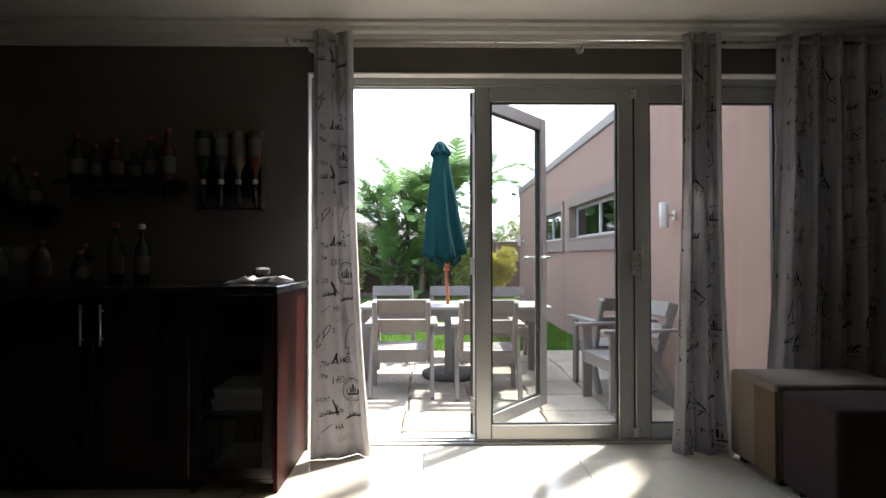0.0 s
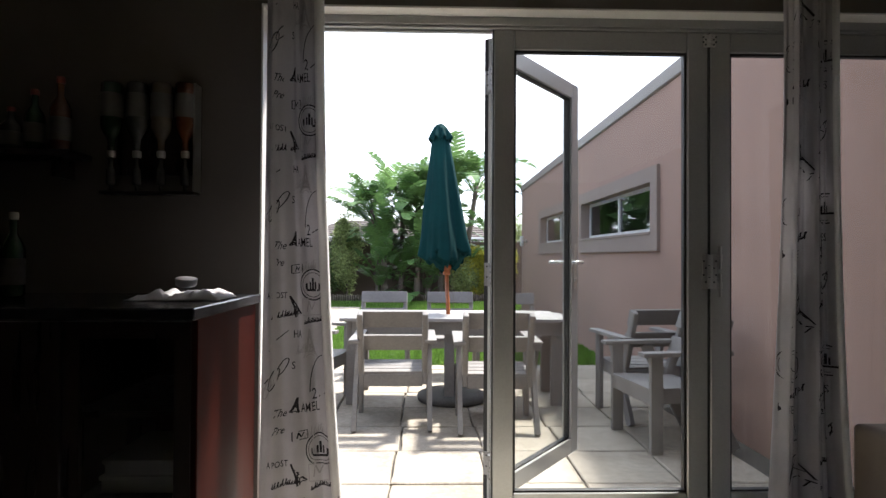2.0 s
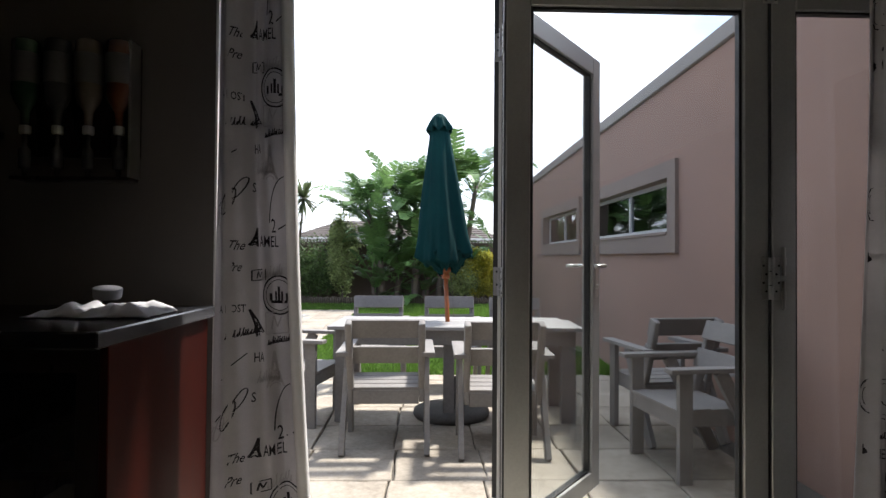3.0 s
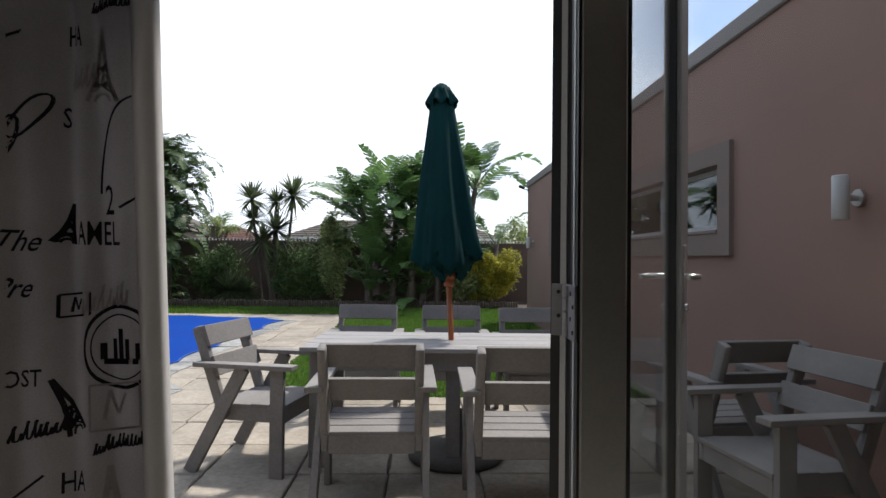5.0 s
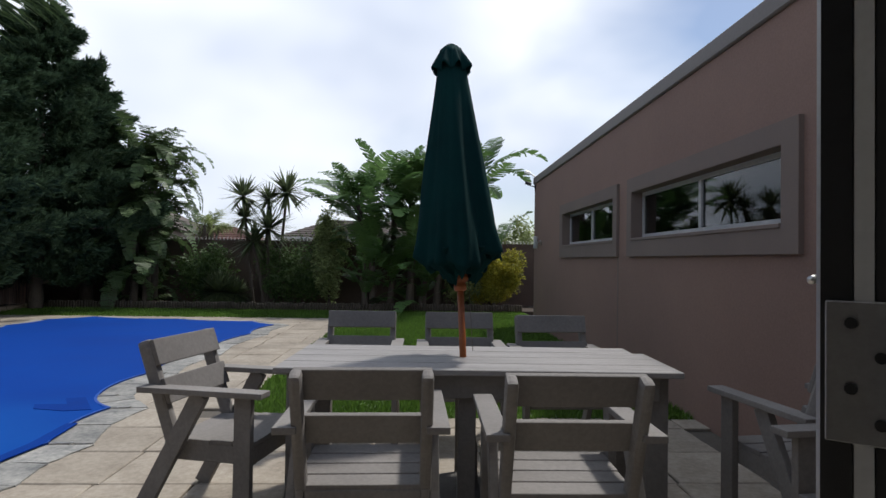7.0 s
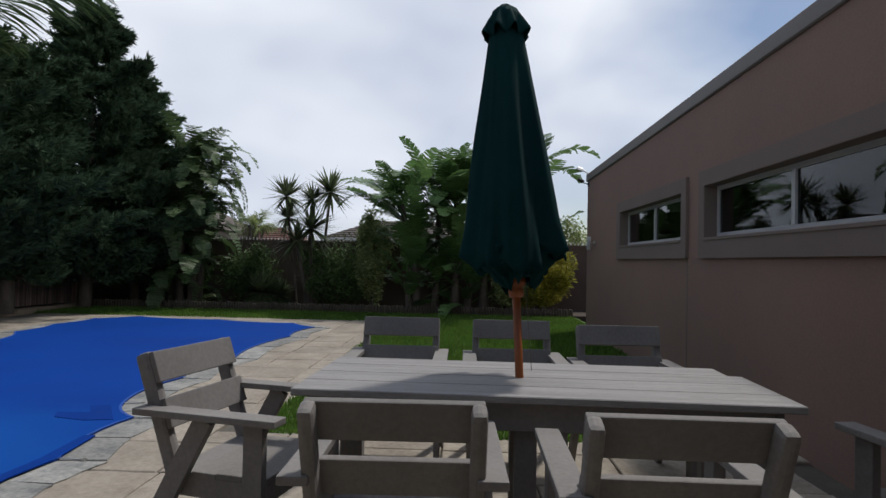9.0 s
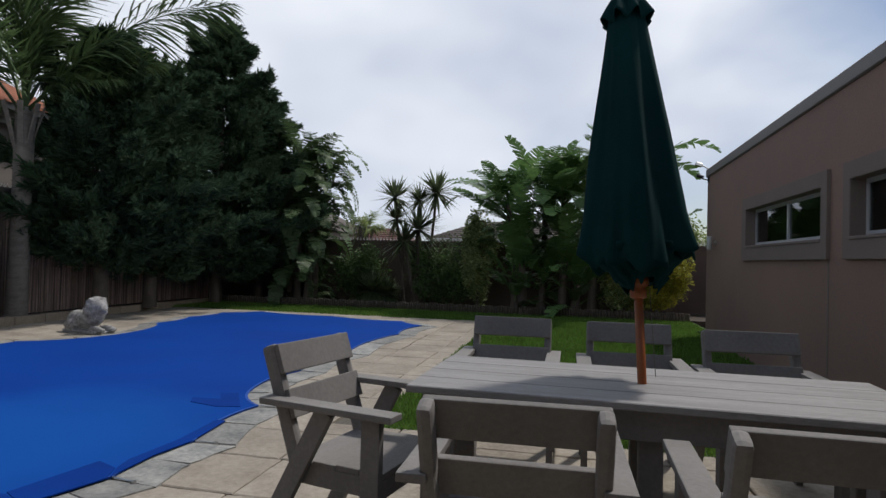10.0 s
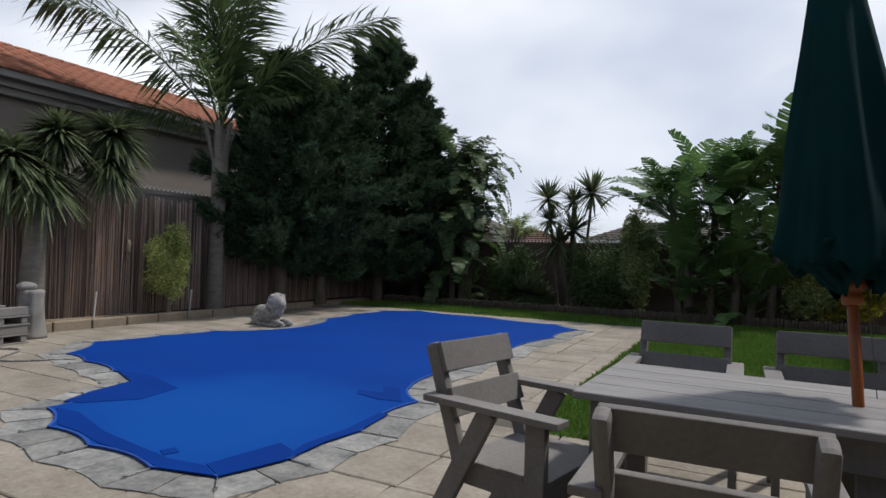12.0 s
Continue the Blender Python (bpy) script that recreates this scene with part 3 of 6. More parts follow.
# ---- patio furniture ----
def patio_chair_parts(c):
    W = 0.525
    for sx in (-1, 1):
        x = sx * (W / 2 - 0.02)
        xo = sx * (W / 2 + 0.018)
        bm = bmesh.new()
        beam(bm, (xo, 0.255, 0), (xo, 0.255, 0.645), 0.085, 0.036)
        part("leg", bm, M_PATIOWOOD, c)
        bm = bmesh.new()
        beam(bm, (xo, -0.315, 0.0), (xo, 0.03, 0.645), 0.082, 0.036)
        part("leg", bm, M_PATIOWOOD, c)
        bm = bmesh.new()
        beam(bm, (x, -0.12, 0.36), (x, -0.303, 0.880), 0.07, 0.046, bevel=0.018)
        part("back_post", bm, M_PATIOWOOD, c)
        bm = bmesh.new()
        box(bm, (0.09, 0.645, 0.028), (xo + sx * 0.005, 0.0425, 0.659), bevel=0.005, segments=2)
        part("armrest", bm, M_PATIOWOOD, c)
        bm = bmesh.new()
        box(bm, (0.032, 0.47, 0.085), (x, 0.06, 0.362), bevel=0.004)
        part("side_rail", bm, M_PATIOWOOD, c)
    bm = bmesh.new()
    box(bm, (W - 0.07, 0.03, 0.085), (0, 0.277, 0.362), bevel=0.004)
    part("front_rail", bm, M_PATIOWOOD, c)
    bm = bmesh.new()
    box(bm, (W - 0.075, 0.026, 0.095), (0, -0.155, 0.352), bevel=0.004)
    part("back_rail", bm, M_PATIOWOOD, c)
    for i in range(4):
        bm = bmesh.new()
        box(bm, (W - 0.005, 0.1142, 0.024), (0, 0.242 - i * 0.1155, 0.418 - i * 0.004), bevel=0.0025)
        part("seat_slat", bm, M_PATIOWOOD, c)
    tilt = math.degrees(math.atan2(0.185, 0.525))
    for k, (s, h) in enumerate(((0.485, 0.13), (0.29, 0.125))):
        d = Vector((0, -0.185, 0.525)).normalized()
        p = Vector((0, -0.12, 0.36)) + d * (s - 0.006) + Vector((0, 0.943, 0.332)) * 0.044
        bm = bmesh.new()
        box(bm, (W - 0.004, 0.024, h), (0, p.y, p.z), (tilt, 0, 0), bevel=0.005, segments=2)
        part("back_slat", bm, M_PATIOWOOD, c)


def chair(at, like=None):
    label = "grey-washed wooden patio armchair with crossed side legs"
    if like is None:
        c = thing("patio_chair", label, "chair", at, "patio chairs")
        patio_chair_parts(c)
        return c
    return copy_thing(like, at)


first = chair(pose(0.06, 7.12, PATIO, 0, 0, 1))
first["label"] = "grey-washed wooden patio armchair drawn up to the table"
for x, y, rz in ((0.853, 7.03, -1), (-0.177, 9.02, 180), (0.583, 8.98, 180), (1.265, 8.79, 181)):
    chair(pose(x, y, PATIO, 0, 0, rz), first)
side = chair(pose(-0.725, 7.765, PATIO, 0, 0, -103), first)
side["label"] = "grey-washed wooden patio armchair at the pool end of the table"
r1 = chair(pose(2.05, 6.62, PATIO, 0, 0, 98), first)
r1["label"] = "grey-washed wooden patio armchair with its back to the plaster wall"
r2 = chair(pose(2.13, 7.30, PATIO, 0, 0, 8), first)
r2["label"] = "grey-washed wooden patio armchair standing beside the plaster wall"


def patio_table():
    t = thing("patio_table", "long grey weathered wooden patio table with an umbrella hole", "table", pose(0.578, 7.885, PATIO, 0, 0, -2.2))
    L, D, H, n = 2.0, 0.79, 0.765, 4
    w = D / n
    for i in range(n):
        y = -D / 2 + w * (i + 0.5)
        cut = 0.06 if i == n - 1 else 0.0
        bm = bmesh.new()
        box(bm, (L - cut, w - 0.003, 0.03), (-cut / 2, y, H - 0.015), bevel=0.004)
        part("plank", bm, M_TABLEWOOD, t)
    part("apron", boxes(span(-L / 2 + 0.1, L / 2 - 0.1, -D / 2 + 0.05, -D / 2 + 0.08, H - 0.15, H - 0.03), bevel=0.003), M_PATIOWOOD, t)
    part("apron", boxes(span(-L / 2 + 0.1, L / 2 - 0.1, D / 2 - 0.08, D / 2 - 0.05, H - 0.15, H - 0.03), bevel=0.003), M_PATIOWOOD, t)
    for sx in (-1, 1):
        part("apron", boxes(span(sx * (L / 2 - 0.1) - 0.015, sx * (L / 2 - 0.1) + 0.015, -D / 2 + 0.08, D / 2 - 0.08, H - 0.15, H - 0.03), bevel=0.003), M_PATIOWOOD, t)
        for sy in (-1, 1):
            part("leg", boxes(((0.115, 0.07, H - 0.03), (sx * (L / 2 - 0.105), sy * (D / 2 - 0.115), (H - 0.03) / 2)), bevel=0.005), M_PATIOWOOD, t)
    for sy in (-1, 1):
        part("leg", boxes(((0.09, 0.07, H - 0.03), (-0.05, sy * 0.275, (H - 0.03) / 2)), bevel=0.005), M_PATIOWOOD, t)
    part("crossbar", boxes(((0.07, D - 0.16, 0.045), (-0.09, 0, H - 0.055)), ((0.07, D - 0.16, 0.045), (0.02, 0, H - 0.055))), M_PATIOWOOD, t)


patio_table()


def umbrella():
    u = thing("patio_umbrella", "closed dark green canvas umbrella on an orange wooden pole", "umbrella", pose(0.548, 7.80, PATIO))
    lean = Vector((-0.044, 0.135, 1.0)).normalized()
    H = 2.55

    def at(h):
        return Vector((0.0, -0.02, 0.02)) + lean * h

    bm = bmesh.new()
    lathe(bm, [(0.30, 0.0), (0.315, 0.02), (0.31, 0.055), (0.26, 0.075), (0.09, 0.085), (0.05, 0.10), (0.04, 0.32), (0.03, 0.325)], (0, 0, 0), 28)
    part("base", bm, M_BASE, u, "round dark concrete umbrella base", True)
    bm = bmesh.new()
    rod(bm, at(0.06), at(1.36), 0.019, sides=18)
    part("pole", bm, M_POLE, u, "orange varnished wooden pole", True)
    bm = bmesh.new()
    m = lean.to_track_quat("Z", "Y").to_matrix().to_4x4()
    lathe(bm, [(0.021, -0.085), (0.034, -0.08), (0.036, -0.05), (0.028, -0.04), (0.045, -0.025), (0.048, 0.0), (0.036, 0.015), (0.056, 0.035), (0.06, 0.08), (0.035, 0.10)], (0, 0, 0))
    bmesh.ops.transform(bm, matrix=Matrix.Translation(at(1.20)) @ m, verts=bm.verts)
    part("hub", bm, M_POLE, u, "turned orange wooden hub", True)
    for i in range(8):
        a = 2 * math.pi * i / 8
        out = m.to_3x3() @ Vector((math.cos(a), math.sin(a), 0))
        bm = bmesh.new()
        rod(bm, at(1.27) + out * 0.04, at(1.36) + out * 0.075, 0.008, sides=8)
        part("rib", bm, M_POLE, u)
    bm = bmesh.new()
    rod(bm, at(1.24) + Vector((0.045, -0.01, 0)), Vector((0.02, 0.07, 0.80)), 0.0016, sides=6)
    part("cord", bm, M_PALMBARK, u, "thin pale pull cord", True)
    # pleated canopy
    bm = bmesh.new()
    sides, rows, rings = 96, 42, []
    for j in range(rows + 1):
        v = j / rows
        h = 1.265 + (H - 1.265) * v
        base_r = 0.066 + 0.166 * (1 - v) ** 0.95
        ring = []
        for i in range(sides):
            a = 2 * math.pi * i / sides
            crumple = max(0, 1 - v * 5)
            fold = 0.09 * math.cos(5 * a + 0.6 * math.sin(3 * v)) - 0.10 * abs(math.sin(4 * a + 0.8 * v + 0.5)) + 0.06 + (0.015 + 0.02 * crumple) * math.cos(19 * a - 5 * v) + 0.05 * crumple * math.cos(11 * a + 9 * v)
            r = base_r * (1 + fold * min(1, 1.5 * (1 - v) + 0.22))
            drop = (0.045 * math.cos(2 * a + 0.9) + 0.022 * math.cos(5 * a + 2.0) + 0.016 * math.cos(13 * a)) * max(0, 1 - v * 6)
            p = at(h + drop) + m.to_3x3() @ Vector((r * math.cos(a), r * math.sin(a), 0))
            ring.append(bm.verts.new(p))
        rings.append(ring)
    for lo, hi in zip(rings, rings[1:]):
        for i in range(sides):
            bm.faces.new((lo[i], lo[(i + 1) % sides], hi[(i + 1) % sides], hi[i]))
    inner = bmesh.new()
    rings = []
    for j in range(15):
        v = j / 14
        ring = []
        for i in range(sides):
            a = 2 * math.pi * i / sides
            rough = noise.noise(Vector((math.cos(a) * 3, math.sin(a) * 3, v * 3)))
            r = (0.195 - 0.115 * v ** 1.3) * (1 + 0.10 * math.cos(7 * a + 5 * v) + 0.07 * math.cos(17 * a - 7 * v) + 0.28 * rough)
            ring.append(inner.verts.new(at(1.34 - 0.165 * v + 0.05 * rough * v + 0.03 * math.cos(3 * a + 1) * v) + m.to_3x3() @ Vector((r * math.cos(a), r * math.sin(a), 0))))
        rings.append(ring)
    for lo, hi in zip(rings, rings[1:]):
        for i in range(sides):
            inner.faces.new((lo[i], lo[(i + 1) % sides], hi[(i + 1) % sides], hi[i]))
    part("inner_folds", inner, M_CANOPY, u, "crumpled dark green canvas gathered under the hem", True).modifiers.new("thickness", "SOLIDIFY").thickness = 0.003
    canopy = part("canopy", bm, M_CANOPY, u, "folded dark green canvas", True)
    solid = canopy.modifiers.new("thickness", "SOLIDIFY")
    solid.thickness = 0.004
    # vent cap
    bm = bmesh.new()
    rings = []
    for j in range(9):
        v = j / 8
        ring = []
        for i in range(sides):
            a = 2 * math.pi * i / sides
            r = (0.027 + 0.082 * v ** 0.75) * (1 + 0.16 * v * math.cos(8 * a) + 0.05 * v * math.cos(5 * a + 1))
            h = H + 0.035 - 0.15 * v ** 1.15 - 0.02 * v * (1 - math.cos(8 * a))
            ring.append(bm.verts.new(at(h) + m.to_3x3() @ Vector((r * math.cos(a), r * math.sin(a), 0))))
        rings.append(ring)
    for lo, hi in zip(rings, rings[1:]):
        for i in range(sides):
            bm.faces.new((lo[i], lo[(i + 1) % sides], hi[(i + 1) % sides], hi[i]))
    bm.faces.new(rings[0])
    cap = part("vent_cap", bm, M_CANOPY, u, "small flared canvas cap", True)
    cap.modifiers.new("thickness", "SOLIDIFY").thickness = 0.003
    bm = bmesh.new()
    rod(bm, at(1.36), at(H + 0.03), 0.017)
    part("pole", bm, M_POLE, u)


umbrella()


# small lamp on the far corner of the wing
spot = thing("security_light", "small dark security light on the wing corner", "security light", pose(WX, WEND - 0.1, 2.62))
part("bracket", boxes(span(-0.02, -0.002, -0.03, 0.03, -0.05, 0.05), bevel=0.004), M_RUBBER, spot)
bm = bmesh.new()
rod(bm, (-0.015, 0, 0), (-0.13, 0, 0.03), 0.01, sides=8)
part("arm", bm, M_RUBBER, spot)
bm = bmesh.new()
rod(bm, (-0.10, 0, 0.045), (-0.21, -0.02, 0.085), 0.034, sides=14)
part("head", bm, M_RUBBER, spot)


# ---- garden ground and pool ----
ground = setting("ground", boxes(span(-400, 400, -300, 500, -0.6, -0.30)), M_SOIL, "bare earth running out to the horizon", "ground")
patio = setting("pavement", boxes(span(-9.0, WX, 5.10, 17.4, -0.28, -0.205)), M_JOINT, "mortar bed under the cast stone paving", "pavement")
lawn = setting("lawn_bed", boxes(span(-1.29, WX, 9.46, 17.4, -0.205, -0.186), span(-9.0, 2.9, 17.4, 19.1, -0.28, -0.182)), M_GROUND, "green lawn soil", "lawn")
setting("planting_bed", boxes(span(-12.0, 9.0, 19.1, 21.0, -0.3, -0.14), span(-10.0, -9.12, 4.0, 19.1, -0.3, -0.10)), M_SOIL, "dark planting bed along the boundary", "bed")

POOL = [(-2.40, 7.62), (-2.82, 7.52), (-3.48, 7.57), (-4.08, 7.66), (-4.58, 7.93), (-4.70, 8.40), (-4.85, 8.87), (-5.49, 9.06), (-6.20, 9.20), (-6.80, 9.36),
        (-7.40, 10.05), (-7.25, 11.0), (-7.10, 11.76), (-6.61, 12.3), (-6.48, 13.3), (-6.95, 14.3), (-7.10, 15.4), (-7.04, 16.47), (-6.47, 17.03), (-4.66, 16.75),
        (-3.05, 16.45), (-2.50, 15.9), (-2.55, 14.56), (-2.62, 12.46), (-2.66, 11.2), (-2.64, 10.11), (-2.31, 9.69), (-2.23, 8.74), (-2.26, 8.05)]


def scalloped(points, sag=0.035, steps=6):
    """Closed outline whose edge hangs inward a little between its anchors."""
    out = []
    n = len(points)
    for i in range(n):
        a, b = Vector(points[i]), Vector(points[(i + 1) % n])
        d = b - a
        inward = Vector((d.y, -d.x)).normalized()
        for k in range(steps):
            s = k / steps
            out.append(a + d * s + inward * sag * min(1.6, d.length) * 4 * s * (1 - s))
    return out


def inside(p, poly):
    hit = False
    for i in range(len(poly)):
        a, b = poly[i], poly[i - 1]
        if (a[1] > p[1]) != (b[1] > p[1]) and p[0] < (b[0] - a[0]) * (p[1] - a[1]) / (b[1] - a[1]) + a[0]:
            hit = not hit
    return hit


area = sum(POOL[i - 1][0] * POOL[i][1] - POOL[i][0] * POOL[i - 1][1] for i in range(len(POOL)))
RIM = scalloped(POOL, 0.085 if area < 0 else -0.085)
OUTSIGN = 1 if area > 0 else -1
COVER_Z = -0.158


def offset_outline(poly, d):
    out, n = [], len(poly)
    for i in range(n):
        a, b = Vector(poly[i - 1]), Vector(poly[(i + 1) % n])
        t = (b - a).normalized()
        out.append(Vector(poly[i]) + Vector((t.y, -t.x)) * d * OUTSIGN)
    return out


cover_thing = thing("pool_cover", "taut bright blue mesh safety cover stretched over the pool", "pool cover")


def cover_sheet():
    """Taut cover cut to the scalloped outline."""
    bm = bmesh.new()
    ring = [bm.verts.new((p.x, p.y, COVER_Z)) for p in RIM]
    low = [bm.verts.new((p.x, p.y, COVER_Z - 0.008)) for p in RIM]
    n = len(RIM)
    face = bm.faces.new(ring)
    for i in range(n):
        bm.faces.new((ring[i], low[i], low[(i + 1) % n], ring[(i + 1) % n]))
    bmesh.ops.triangulate(bm, faces=[face])
    return bm


part("sheet", cover_sheet(), M_COVER, cover_thing)
bm = bmesh.new()
inner = offset_outline(RIM, -0.022)
va = [bm.verts.new((p.x, p.y, COVER_Z + 0.004)) for p in RIM]
vb = [bm.verts.new((p.x, p.y, COVER_Z + 0.002)) for p in inner]
vc = [bm.verts.new((p.x, p.y, COVER_Z - 0.010)) for p in RIM]
for i in range(len(RIM)):
    j = (i + 1) % len(RIM)
    bm.faces.new((va[i], va[j], vb[j], vb[i]))
    bm.faces.new((va[i], vc[i], vc[j], va[j]))
part("hem", bm, M_COVER_HEM, cover_thing, "sewn lighter blue hem")


# Water stains on the cover, added as thin darker sheets.
def cover_patch(points):
    bm = bmesh.new()
    fan = [bm.verts.new((x, y, COVER_Z + 0.0045)) for x, y in points]
    low = [bm.verts.new((x, y, COVER_Z - 0.003)) for x, y in points]
    bm.faces.new(fan)
    for k in range(len(fan)):
        bm.faces.new((fan[k], low[k], low[(k + 1) % len(fan)], fan[(k + 1) % len(fan)]))
    part("patch", bm, M_COVER_DARK, cover_thing, "darker blue water-stained patch")


cover_patch([(-4.50, 7.96), (-4.06, 7.72), (-3.78, 7.70), (-3.46, 7.625), (-3.12, 7.62), (-2.77, 7.54), (-2.42, 7.62), (-2.58, 7.70), (-2.85, 7.67), (-3.14, 7.71), (-3.65, 7.79), (-4.25, 7.98)])
cover_patch([(-2.40, 7.625), (-2.33, 7.82), (-2.27, 8.02), (-2.34, 8.16), (-2.51, 8.23), (-2.60, 7.72)])
cover_patch([(-2.27, 8.04), (-2.285, 8.4), (-2.24, 8.72), (-2.30, 9.2), (-2.38, 9.2), (-2.34, 8.72), (-2.37, 8.3), (-2.335, 8.17)])
cover_patch([(-3.02, 7.735), (-2.99, 7.82), (-2.90, 7.775), (-2.93, 7.69)])
cover_patch([(-4.80, 8.40), (-4.90, 8.85), (-5.5, 9.1), (-5.0, 9.12), (-4.33, 8.90), (-4.23, 8.47), (-4.50, 8.15), (-4.66, 8.1)])
cover_patch([(-2.42, 9.60), (-2.70, 10.02), (-2.85, 9.98), (-2.72, 9.78), (-2.98, 9.76), (-2.90, 9.62), (-2.62, 9.55)])
STRAPS = offset_outline(RIM, 0.15)
for i in range(len(POOL)):
    p, q = Vector(POOL[i]), STRAPS[i * 6]
    if inside((q.x, q.y), POOL):
        continue
    bm = bmesh.new()
    rod(bm, (p.x, p.y, COVER_Z - 0.002), (q.x, q.y, PATIO + 0.014), 0.004, sides=8)
    rod(bm, (q.x, q.y, PATIO), (q.x, q.y, PATIO + 0.02), 0.014, sides=10)
    part("anchor_strap", bm, M_STEEL, cover_thing, "short strap and steel ground anchor")


# coping stones round the pool
coping = thing("pool_coping", "grey slate coping stones round the pool", "pool coping", None, "", "structure")
IN, OUT = offset_outline(RIM, -0.08), offset_outline(RIM, 0.30)
per = 3
for i in range(0, len(RIM), per):
    ids = [(i + k) % len(RIM) for k in range(per + 1)]
    bm = bmesh.new()
    top = [(IN[k].x, IN[k].y) for k in ids] + [(OUT[k].x, OUT[k].y) for k in reversed(ids)]
    cx, cy = sum(p[0] for p in top) / len(top), sum(p[1] for p in top) / len(top)
    z = PATIO + 0.007 + 0.003 * rng.random()
    tv = [bm.verts.new((cx + (x - cx) * 0.955 + rng.uniform(-1, 1) * 0.012, cy + (y - cy) * 0.955 + rng.uniform(-1, 1) * 0.012, z)) for x, y in top]
    bv = [bm.verts.new((cx + (x - cx) * 0.985, cy + (y - cy) * 0.985, z - 0.035)) for x, y in top]
    bm.faces.new(tv)
    for k in range(len(tv)):
        bm.faces.new((tv[k], bv[k], bv[(k + 1) % len(tv)], tv[(k + 1) % len(tv)]))
    part("coping_stone", bm, M_COPESTONE, coping)


def paver_mesh(w, d, seed):
    """A cast stone flag with a worn uneven edge."""
    r = random.Random(seed)
    bm = bmesh.new()
    ring = []
    for (x0, y0), (x1, y1) in (((-1, -1), (1, -1)), ((1, -1), (1, 1)), ((1, 1), (-1, 1)), ((-1, 1), (-1, -1))):
        for k in range(4):
            s = k / 4
            ring.append((w / 2 * (x0 + (x1 - x0) * s) + r.uniform(-1, 1) * 0.005, d / 2 * (y0 + (y1 - y0) * s) + r.uniform(-1, 1) * 0.005))
    low = [bm.verts.new((x, y, -0.03)) for x, y in ring]
    mid = [bm.verts.new((x, y, -0.006)) for x, y in ring]
    top = [bm.verts.new((x * (1 - 0.016 / w), y * (1 - 0.016 / d), r.uniform(-0.001, 0.001))) for x, y in ring]
    n = len(ring)
    for a, b in ((low, mid), (mid, top)):
        for i in range(n):
            bm.faces.new((a[i], a[(i + 1) % n], b[(i + 1) % n], b[i]))
    bm.faces.new(top)
    return mesh_from("paver", bm, M_PAVER)


def lay_pavers():
    P = 0.56
    meshes = [paver_mesh(P - 0.012, P - 0.012, k) for k in range(7)]
    wide = offset_outline(POOL, 0.12)
    for iy in range(-3, 21):
        for ix in range(-17, 6):
            x = 0.12 + P * (ix + 0.5) + (0.0 if iy % 3 else 0.02)
            y = 6.39 + P * (iy + 0.5)
            if x + P / 2 > WX + 0.25 or x - P / 2 < -9.25 or y - P / 2 < 4.9 or y + P / 2 > 17.6:
                continue
            if x > -1.35 and y > 9.3:
                continue
            if inside((x, y), wide) and all(inside((x + sx * 0.27, y + sy * 0.27), wide) for sx in (-1, 1) for sy in (-1, 1)):
                continue
            if x + P / 2 > WX:
                part("paver", boxes(span(x - P / 2 + 0.006, WX - 0.004, y - P / 2 + 0.006, y + P / 2 - 0.006, -0.21, PATIO), bevel=0.006), M_PAVER, patio)
                continue
            ob = new("paver", meshes[rng.randrange(7)])
            ob.parent = patio
            ob.matrix_basis = pose(x + rng.uniform(-1, 1) * 0.004, y + rng.uniform(-1, 1) * 0.004, PATIO + rng.uniform(-0.003, 0.002), 0, 0, rng.choice((0, 90, 180, 270)) + rng.uniform(-0.5, 0.5))
    for k in range(14):
        y = 9.75 + P * (k + 0.5)
        part("paver", boxes(span(-1.554, -1.285 + rng.uniform(-0.012, 0.012), y - P / 2 + 0.006, y + P / 2 - 0.006, -0.21, PATIO), bevel=0.006), M_PAVER, patio)
    for ix in range(-3, 5):
        x = 0.12 + P * (ix + 0.5)
        part("paver", boxes(span(x - P / 2 + 0.006, min(x + P / 2 - 0.006, WX - 0.004), 9.197, 9.47 + rng.uniform(-0.012, 0.012), -0.21, PATIO), bevel=0.006), M_PAVER, patio)


def lay_floor_tiles():
    P = 0.838
    bm = bmesh.new()
    box(bm, (P - 0.004, P - 0.004, 0.012), (0, 0, -0.006), bevel=0.0012)
    me = mesh_from("floor_tile", bm, M_TILE_IN)
    for ix in range(-5, 4):
        for iy in range(-9, 0):
            x, y = 0.30 + P * (ix + 0.5), 4.70 + P * (iy + 0.5)
            if ROOM_W + P / 2 < x < ROOM_E - P / 2 + 0.3:
                ob = new("floor_tile", me)
                ob.parent = floor
                ob.matrix_basis = pose(x, y, 0)
    cut = mesh_from("floor_tile", boxes(span(-P / 2 + 0.002, P / 2 - 0.002, 0, 0.236, -0.012, 0), bevel=0.0012), M_TILE_IN)
    for ix in range(-5, 4):
        ob = new("floor_tile", cut)
        ob.parent = floor
        ob.matrix_basis = pose(0.30 + P * (ix + 0.5), 4.702, 0)


# boundary walls and fence
back_wall = setting("wall_boundary", boxes(span(-13, 10, 21.0, 21.2, -0.3, 1.50), span(-13, 10, 20.97, 21.23, 1.50, 1.58)), M_GARDENWALL, "brown plastered boundary wall behind the planting")
setting("wall_fence", boxes(span(-10.0, -9.8, 3.0, 21.0, -0.3, 2.12), span(-10.03, -9.77, 3.0, 21.0, 2.12, 2.20)), M_WALLTOP, "grey rendered boundary wall behind the reed screen")
kerb = thing("kerb", "low sandstone kerb edging the planting bed", "kerb", None, "", "structure")
kerb_me = mesh_from("kerb_stone", boxes(((0.14, 0.58, 0.2), (0, 0, 0)), bevel=0.012), M_KERB)
